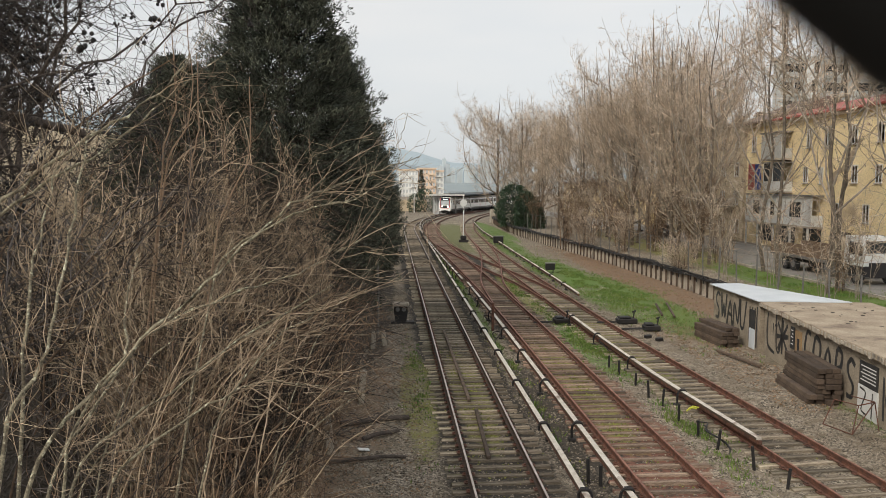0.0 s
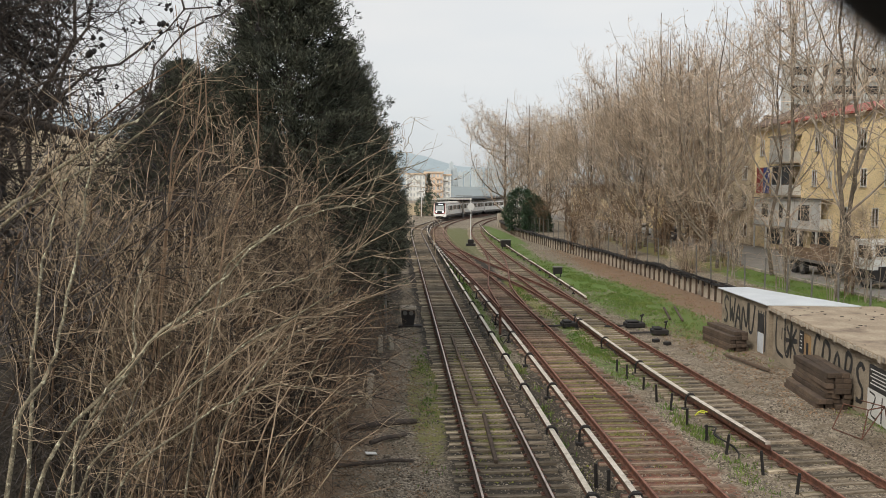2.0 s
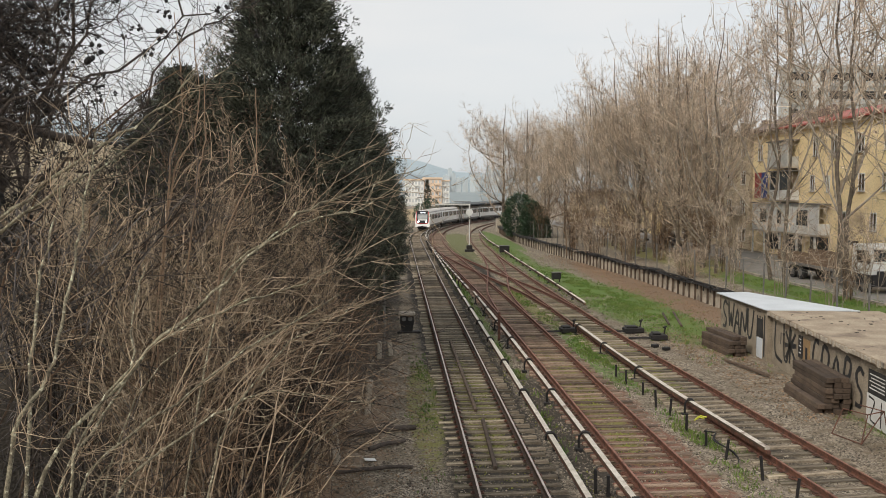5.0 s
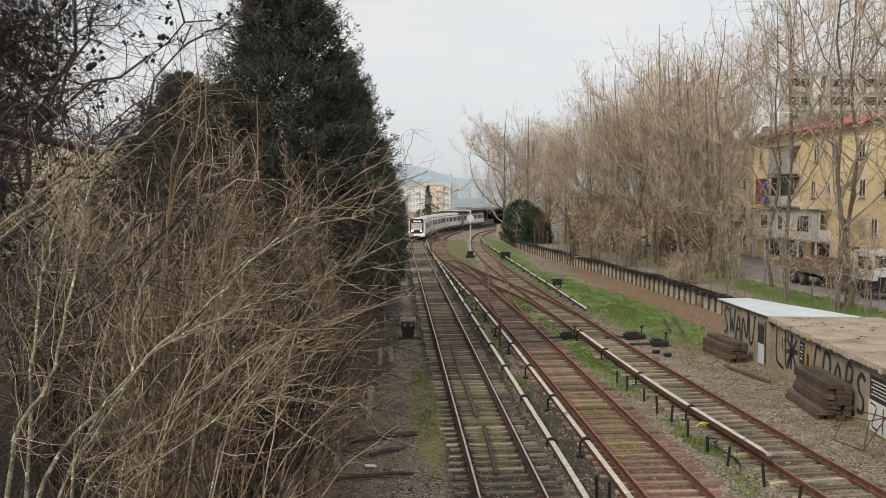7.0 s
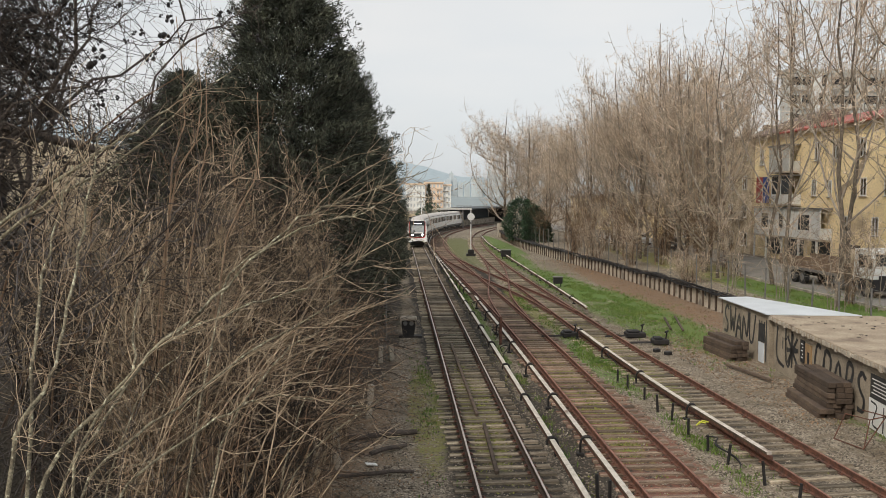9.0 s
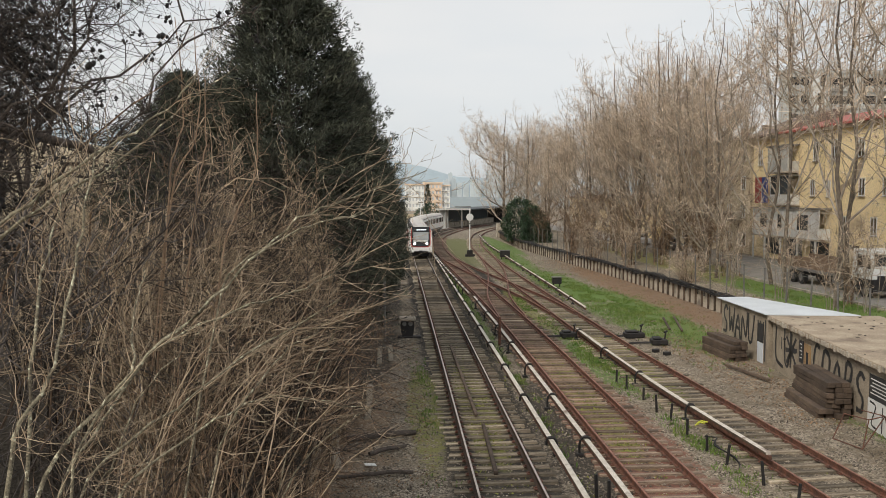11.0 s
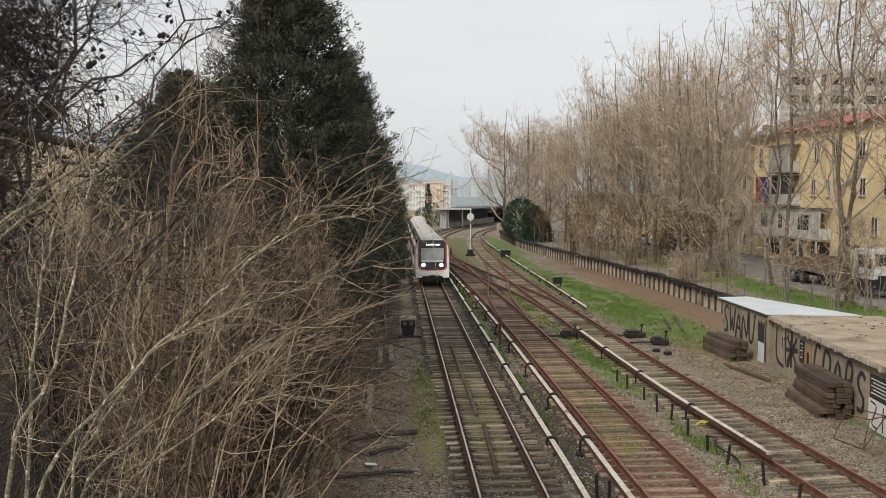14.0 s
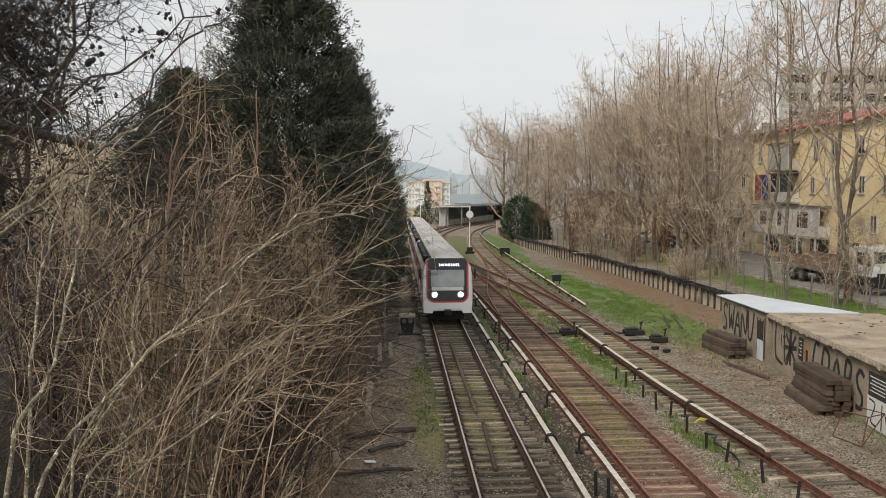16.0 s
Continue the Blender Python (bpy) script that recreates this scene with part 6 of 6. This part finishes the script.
def parked_car(x, y, paint, label):
    c = tagged(empty("car", pose(x, y, 0.80)), label, "car", "parked cars")
    body = plate([(-2.1, 0.3), (-2.15, 0.8), (-1.2, 0.95), (-0.5, 1.42), (1.2, 1.45), (2.0, 0.95), (2.1, 0.3)], -0.85, 0.85)
    b = part("body", body, paint, c, m=Matrix.Rotation(radians(90), 4, "Z"))
    part("glass", plate([(-1.05, 0.98), (-0.45, 1.36), (1.15, 1.38), (1.75, 0.98)], -0.86, 0.86), GLASS, c, m=Matrix.Rotation(radians(90), 4, "Z"))
    part("rear_window", block(-0.65, 0.65, -1.12, -0.62, 0.98, 1.36), GLASS, c)
    for yy in (-1.3, 1.3):
        for xx in (-0.8, 0.8):
            wheel(c, xx, yy, 0.31, 0.31, 0.2)
    for xx in (-0.65, 0.65):
        part("lamp", block(xx - 0.15, xx + 0.15, -2.18, -2.12, 0.62, 0.78), WHITE, c)


parked_car(30.9, 101, material("silver_paint", (0.50, 0.51, 0.53), (0.45, 0.46, 0.48), rough=0.3), "silver hatchback parked along the street")
parked_car(31.2, 90, material("dark_paint", (0.05, 0.055, 0.07), (0.04, 0.045, 0.06), rough=0.3), "dark car parked along the street")


# ---- station ----
def station():
    p, d = LINE_1.at(LINE_1.of_y(183))
    st = tagged(empty("station", pose(p.x, p.y, 0, 0, 0, math.degrees(math.atan2(-d.x, d.y)))), "low grey station hall with a flat canopy over the track", "station")
    pale = material("pale_station_panel", (0.50, 0.51, 0.50), (0.42, 0.43, 0.43), scale=0.8, rough=0.8)
    # The roof's own dark grey; on the side wall it paints the hall's inner shade.
    shady = material("station_roof_and_hall_shade", (0.075, 0.088, 0.095), (0.05, 0.058, 0.062), scale=0.8, rough=0.8)
    part("side_wall", block(-3.9, -3.6, -2, 46, -0.3, 3.9), shady, st)
    part("front_wall", block(-3.9, -1.75, -2.3, -2.004, -0.3, 3.9), pale, st)
    roof = part("canopy", block(-4.2, 3.9, -4, 46, 3.95, 4.25, 0.05), shady, st, "flat dark grey canopy")
    part("fascia", block(-4.25, 3.95, -4.12, -4.004, 3.95, 4.32), GREY_BLOCK, roof)
    for i in range(5):
        part("truss_bar", rods(((0.2 + i * 0.75, -3.9, 4.3), (0.58 + i * 0.75, -3.9, 4.8), 0.04), ((0.58 + i * 0.75, -3.9, 4.8), (0.95 + i * 0.75, -3.9, 4.3), 0.04), sides=5), STEEL, roof)
    part("truss_chord", rods(((0.2, -3.9, 4.8), (3.95, -3.9, 4.8), 0.06), sides=5), STEEL, roof)
    for x in (-1.9, 1.75, 3.7):
        part("column", block(x - 0.12, x + 0.12, -3.6, -3.2, -0.3, 3.95), STEEL, st)
    part("platform", block(-3.6, -1.75, -1.6, 46, -0.3, 1.05), CONCRETE, st)
    # Added end wall, near-black to stand for the darkness inside the hall.
    part("end_wall", block(-3.6, 3.0, 46.2, 46.6, -0.3, 3.95), DARK, st)
    for i in range(5):
        part("wall_rib", block(-3.8 + i * 0.45, -3.7 + i * 0.45, -2.45, -2.31, 0.2, 3.8), GREY_BLOCK, st)


station()
for x, y, h in ((10.9, 186, 8.5), (5.5, 190, 6.0), (6.9, 215, 7.0)):
    mast = tagged(empty("lamp_mast", pose(x, y, -0.3)), "slim grey lighting mast near the station", "mast", "lamp masts")
    part("pole", rods(((0, 0, 0), (0, 0, h), 0.10, 0.07)), WHITE, mast)
    part("head", block(-0.6, 0.6, -0.15, 0.15, h - 0.2, h, 0.03), STEEL, mast)
hut = part("signal_hut", block(17.6, 18.4, 141, 142.4, -0.3, 2.2, 0.04), CONCRETE)
tagged(hut, "narrow grey concrete hut beside the bend", "hut")
bar = part("garden_wall", block(-10, 9.0, 200, 200.4, -0.3, 2.6), BEIGE)
tagged(bar, "pale boundary wall beyond the bend", "wall", kind="structure")


# ---- distance: haze is painted into the base colours ----
# A flat base colour with the distance haze mixed in; the air is clear.
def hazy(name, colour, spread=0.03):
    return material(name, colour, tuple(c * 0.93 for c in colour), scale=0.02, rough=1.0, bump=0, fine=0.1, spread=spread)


FAR_WHITE, FAR_ORANGE, FAR_PANE = hazy("far_pale_render_hazed", (0.86, 0.86, 0.82)), hazy("far_orange_render_hazed", (0.84, 0.66, 0.50)), hazy("far_pane_hazed", (0.55, 0.57, 0.58))
HAZE_TOWER, HILL_NEAR, HILL_FAR = hazy("painted_haze_tower", (0.57, 0.63, 0.66)), hazy("painted_haze_slope", (0.28, 0.34, 0.37)), hazy("painted_haze_ridge", (0.37, 0.44, 0.48))


def far_block(x0, x1, y, z0, z1, wall_mat, storeys, bays, label):
    b = tagged(empty("apartment_block"), label, "apartment block", "distant blocks")
    part("wall", block(x0, x1, y, y + 12, z0, z1), wall_mat, b)
    part("roof", block(x0 - 0.4, x1 + 0.4, y - 0.5, y + 12.5, z1, z1 + 0.7), FAR_ORANGE, b)
    h, w = (z1 - z0) / storeys, (x1 - x0) / bays
    bm = bmesh.new()
    box(bm, -w * 0.27, w * 0.27, -0.06, 0, 0, h * 0.5)
    me = bpy.data.meshes.new("window")
    bm.to_mesh(me)
    bm.free()
    me.materials.append(FAR_PANE)
    for f in range(storeys):
        for i in range(bays):
            piece("window", me, b, pose(x0 + (i + 0.5) * w, y, z0 + (f + 0.3) * h))
    for f in range(1, storeys):
        for i in range(0, bays, 3):
            part("balcony", block(x0 + i * w, x0 + (i + 1.2) * w, y - 0.9, y - 0.08, z0 + f * h, z0 + f * h + 0.9), wall_mat, b)


far_block(4.2, 13.5, 400, -5, 12.6, FAR_WHITE, 6, 6, "white and orange apartment block, haze painted into its colours")
far_block(13.6, 22.5, 402, -5, 13.4, FAR_ORANGE, 6, 5, "orange-roofed apartment block, haze painted into its colours")
far_block(22.6, 26.5, 404, -5, 12.2, FAR_WHITE, 6, 2, "white apartment block end, haze painted into its colours")


def hill(name, y, heights, mat, label):
    verts, faces = [], []
    n = 140
    for i in range(n):
        x = -1500 + 3600 * i / (n - 1)
        z = float(np.interp(x, [h[0] for h in heights], [h[1] for h in heights])) + 7 * noise.noise((x * 0.008, y * 0.01, 0)) + 2.5 * noise.noise((x * 0.03, y, 0))
        verts += [(x, y - 60, -10), (x, y, max(z, 2) * 0.6), (x, y + 150, max(z, 2))]
    for i in range(n - 1):
        for k in range(2):
            a = i * 3 + k
            faces.append((a, a + 3, a + 4, a + 1))
    tagged(new(name, mesh_from(name, verts, faces, mat, smooth=True)), label, "hill", kind="structure")


# The blue-grey of these strips is aerial haze put into the colour.
hill("backdrop_far", 2300, [(-1500, 240), (-400, 190), (-60, 130), (60, 100), (190, 66), (400, 60), (900, 40), (2100, 40)], HILL_FAR, "skyline ridge with blue haze painted into its colour")
hill("backdrop_near", 1500, [(-1500, 90), (-200, 62), (0, 48), (70, 36), (150, 28), (400, 20), (2100, 14)], HILL_NEAR, "wooded slope below the ridge, painted in haze grey")
hill("backdrop_city", 540, [(-1500, 9), (0, 3), (120, 3), (400, 9), (2100, 12)], hazy("painted_haze_roofs", (0.27, 0.31, 0.32)), "belt of roofs and trees, painted in haze grey")
random.seed(17)
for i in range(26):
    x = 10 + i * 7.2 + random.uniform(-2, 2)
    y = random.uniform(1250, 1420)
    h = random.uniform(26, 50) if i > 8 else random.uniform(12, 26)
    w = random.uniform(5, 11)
    tb = tagged(empty("tower_block"), "tower block paled by haze painted into its colour", "apartment block", "hazy towers")
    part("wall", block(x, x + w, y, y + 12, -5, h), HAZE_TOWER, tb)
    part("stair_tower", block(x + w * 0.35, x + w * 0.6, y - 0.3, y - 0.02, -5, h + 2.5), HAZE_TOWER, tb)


# ---- evergreens and other far growth ----
def leafy_bush(x, y, z, rx, rz, seed, n, mat, label, name="bush"):
    random.seed(seed)
    wood, leaf = Sticks(), Sticks()
    for k in range(9):
        a = random.random() * 6.28
        wood.add(bent(Vector((0, 0, -0.2)), Vector((math.cos(a) * rx * 0.5, math.sin(a) * rx * 0.5, rz * random.uniform(0.5, 0.85))), rv(0.2), 4), 0.06, 0.015, 4)
    for i in range(n):
        a, q = random.random() * 6.28, random.random()
        lump = 1 + 0.35 * noise.noise((math.cos(a) * 1.7, math.sin(a) * 1.7, q * 4 + seed))
        r = rx * math.sqrt(max(0.05, 1 - (2 * q - 0.85) ** 2 / 1.4)) * lump * random.choice((1, 1, 0.9, 0.7))
        p = Vector((math.cos(a) * r, math.sin(a) * r, rz * q * (0.9 + 0.2 * lump)))
        for _ in range(7):
            leaf.blade(p + rv(0.28), (rv(1) + Vector((math.cos(a), math.sin(a), 0.3))).normalized() * random.uniform(0.14, 0.32), random.uniform(0.05, 0.1))
    t = build_tree(name, label, wood, leaf, BARK, mat, pose(x, y, z), "evergreens")
    t["category"] = "bush"


leafy_bush(17.9, 117, 0.6, 2.2, 5.4, 1, 1000, LEAVES, "dark evergreen bush beside the wall")
leafy_bush(18.9, 111, 0.6, 1.7, 4.4, 2, 800, LEAVES, "dark evergreen bush beside the wall")
leafy_bush(19.8, 108.5, 0.6, 1.1, 2.6, 3, 300, LEAVES, "dark evergreen bush beside the wall")
leafy_bush(8.3, 195, -0.3, 2.4, 5.0, 4, 400, LEAVES, "green hedge before the boundary wall")
leafy_bush(6.0, 193, -0.3, 2.0, 4.0, 5, 300, LEAVES, "green hedge before the boundary wall")
wood, leaf = cypress(13, 1.2, 90, 260)
build_tree("cypress", "slim dark cypress before the far blocks", wood, leaf, BARK, NEEDLES, pose(12.6, 330, -1), "far cypress")
for k, (x, y, h) in enumerate(((19.5, 146, 24), (22.5, 138, 22), (24.5, 150, 23), (27, 142, 20))):
    wood, fine, arms = limb_tree(h, 70 + k, limbs=18, twigs=3600, spread=0.34, lift=0.72, trunk_r=0.3, twig_r=0.019, leaves=(0,))
    build_tree("plane_tree", "tall pale bare plane tree near the bend", wood, fine, TRUNK_BARK, POPLAR, pose(x, y, 0.5), "plane trees", arms)
brush = []
for k, (x, y, h) in enumerate(((25.8, 44.5, 4.2), (25.5, 66, 7.0), (24.0, 72, 6.0), (25.9, 61, 6.5), (26.8, 70, 7.5), (23.6, 83, 6.5), (25.5, 88, 7.0), (22.4, 96, 6.5), (24.4, 101, 7.0), (22.8, 78, 6.0), (26.0, 76, 7.0), (23.5, 90, 7.0))):
    if k < 3:
        stems, fine = shrub(230 + k, 6.5, 14, 330, 0.0, 0.011)
        first = len(fine.v)
        fine.v += stems.v
        fine.f += [tuple(i + first for i in f) for f in stems.f]
        wood = Sticks()
        wood.add(bent(Vector((0, 0, -0.3)), Vector((0.3, 0.1, 3.5)), rv(0.2), 5), 0.07, 0.02, 6)
        t = build_tree("brush", "bare pale brush on the street verge", wood, fine, POPLAR_BARK, TWIG_BROWN, pose(x, y, 0.7), "brush on the verge")
        t["category"] = "shrub"
        brush.append(t)
    else:
        t = copy_thing(brush[k % 3], pose(x, y, 0.7, 0, 0, 70 * k))
    t.scale = (h / 6.5,) * 3
for k, (x, y, h) in enumerate(((18.6, 84, 6), (19.3, 78, 5.5), (20.6, 92, 7), (21.2, 72, 5), (19.6, 108, 6.5), (21.5, 58, 2.2))):
    wood, fine = shrub(200 + k, h, 26, 420, 0.0, 0.010)
    t = build_tree("shrub", "bare brown thicket at the street wall", wood, fine, TWIG_BROWN, POPLAR if k % 2 else TWIG_BROWN, pose(x, y, 0.5), "thickets at the wall")
    t["category"] = "shrub"


sprawl = []
for k, (x, y, h) in enumerate(((22.7, 40.5, 5.0), (23.4, 47, 5.6), (22.6, 53, 5.0), (25.4, 42, 5.5), (24.6, 58, 6.0))):
    if k < 2:
        stems, fine = shrub(260 + k, 5.5, 9, 190, 0.0, 0.011, (0.35, 0.95), 2.2)
        t = build_tree("shrub", "sprawling pale bare shrub behind the street fence", stems, fine, POPLAR_BARK, POPLAR, pose(x, y, 0.7), "shrubs behind the fence")
        t["category"] = "shrub"
        sprawl.append(t)
    else:
        t = copy_thing(sprawl[k % 2], pose(x, y, 0.7, 0, 0, 50 * k))
    t.scale = (h / 5.5,) * 3


# ---- ballast, grass and litter ----
def scatter(name, label, mat, spots, maker, category):
    st = Sticks()
    for x, y in spots:
        maker(st, Vector((x, y, ground_z(x, y))))
    tagged(new(name, st.mesh(name, mat)), label, category, kind="stuff")


def stone(st, p):
    s = random.uniform(0.014, 0.042)
    k = len(st.v)
    for d in ((1, 0, 0), (0, 1, 0), (-1, 0, 0), (0, -1, 0), (0, 0, 0.9), (0, 0, -0.6)):
        st.v.append(tuple(p + Vector(d) * s * random.uniform(0.7, 1.3) + rv(s * 0.25)))
    for i in range(4):
        st.f += [(k + i, k + (i + 1) % 4, k + 4), (k + (i + 1) % 4, k + i, k + 5)]


def tuft(st, p):
    for _ in range(4):
        st.blade(p + Vector((random.uniform(-0.07, 0.07), random.uniform(-0.07, 0.07), -0.01)), Vector((random.gauss(0, 0.35), random.gauss(0, 0.35), 1)).normalized() * random.uniform(0.06, 0.2), random.uniform(0.006, 0.014))


def flake(st, p):
    d = Vector((random.uniform(-1, 1), random.uniform(-1, 1), random.uniform(-0.1, 0.35))).normalized() * random.uniform(0.04, 0.10)
    st.blade(p + Vector((0, 0, 0.012)), d, random.uniform(0.012, 0.032))


random.seed(101)
spots = [(random.uniform(-2.2, 15), 15 + 40 * random.random() ** 1.6) for _ in range(64000)]
spots = [(x, y) for x, y in spots if not (1.2 < x < 4.2 or 5.2 < x < 8.0 or 9.0 < x < 11.7) or random.random() < 0.45]
scatter("ballast", "loose grey and brown ballast stones between the sleepers", STONE, spots, stone, "ballast")
spots = []
for cx, cy, rx, ry, n in ((14.6, 50, 2.6, 14, 3800), (13.6, 66, 2.2, 12, 1600), (4.75, 72, 0.35, 40, 1100), (8.7, 35, 0.7, 7, 900), (0.95, 28, 0.45, 7, 260), (12.9, 100, 2.2, 28, 1500),
                           (8.6, 52, 1.0, 10, 700), (15.8, 22, 1.5, 4, 300), (4.7, 30, 0.3, 8, 240), (25.5, 45, 3, 14, 2600), (8.8, 22, 0.6, 4, 420)):
    for _ in range(n):
        x, y = random.gauss(cx, rx * 0.5), random.gauss(cy, ry * 0.5)
        if noise.noise((x * 0.8, y * 0.5, 7)) > -0.15:
            spots.append((x, y))
scatter("grass", "patches of fresh green grass along the tracks", GRASS, spots, tuft, "grass")
spots = [(random.gauss(cx, rx), random.gauss(cy, ry)) for cx, cy, rx, ry, n in ((2.7, 25, 0.35, 3.5, 2000), (2.5, 31, 0.4, 5, 1100), (6.6, 24, 0.35, 5, 1900), (6.5, 36, 0.4, 6, 900), (10.2, 42, 0.4, 8, 1400),
                                                                                     (8.5, 50, 0.7, 6, 1300), (4.7, 30, 0.3, 8, 900), (9.3, 20, 0.5, 2, 350)) for _ in range(n)]
scatter("moss", "yellow-green moss between the sleepers", MOSS, [(x, y) for x, y in spots if noise.noise((x * 1.1, y * 0.9, 2)) > 0.02], flake, "moss")
spots = [(random.gauss(18.2, 1.2), random.uniform(38, 90)) for _ in range(11000)] + [(random.uniform(12.6, 15.2), random.uniform(24, 40)) for _ in range(3200)] + \
        [(random.uniform(-3, 1.0), random.uniform(17, 40)) for _ in range(2600)]
scatter("leaf_litter", "dry brown fallen leaves scattered on the ground", LITTER, spots, flake, "leaves")


# ---- tracks in place ----
build_track("track_1", "running track with shiny rails on old timber sleepers", LINE_1, 10, 200, RAIL_TOP, SLEEPER, far=152)
build_track("track_2", "rust-red track with weathered sleepers and moss", LINE_2, 10, 200, RAIL_DULL, SLEEPER_RED, far=140)
build_track("track_3", "rusty siding track on weathered sleepers", LINE_3, 10, 190, RAIL_DULL, SLEEPER, far=140)
build_track("crossover_1", "crossover track between two running lines", LINE_A, 46, 94, RAIL_DULL, SLEEPER, far=46.5, detail=False)
build_track("crossover_2", "crossover track curving the other way", LINE_B, 48, 98, RAIL_DULL, SLEEPER, far=48.5, detail=False)


# ---- the black strap that swings out of the way of the lens ----
def build_strap():
    bm = bmesh.new()
    rod(bm, (-0.16, 0, 0), (0.16, 0, 0), 0.011, 0.011, 14)
    ob = part("strap", bm, STRAP_BLACK, None, smooth=True)
    return tagged(ob, "black cord strap swinging close before the lens", "strap")


STRAP = build_strap()


def strap_pose(out, yaw, pitch):
    """Across the view's upper corner, out: how far from its centre line."""
    local = Matrix.Translation((0.0300 + out * 0.62, 0.0160 + out * 0.78, -0.07)) @ Matrix.Rotation(radians(-40), 4, "Z")
    return aim(yaw, pitch, 0) @ local


motions()
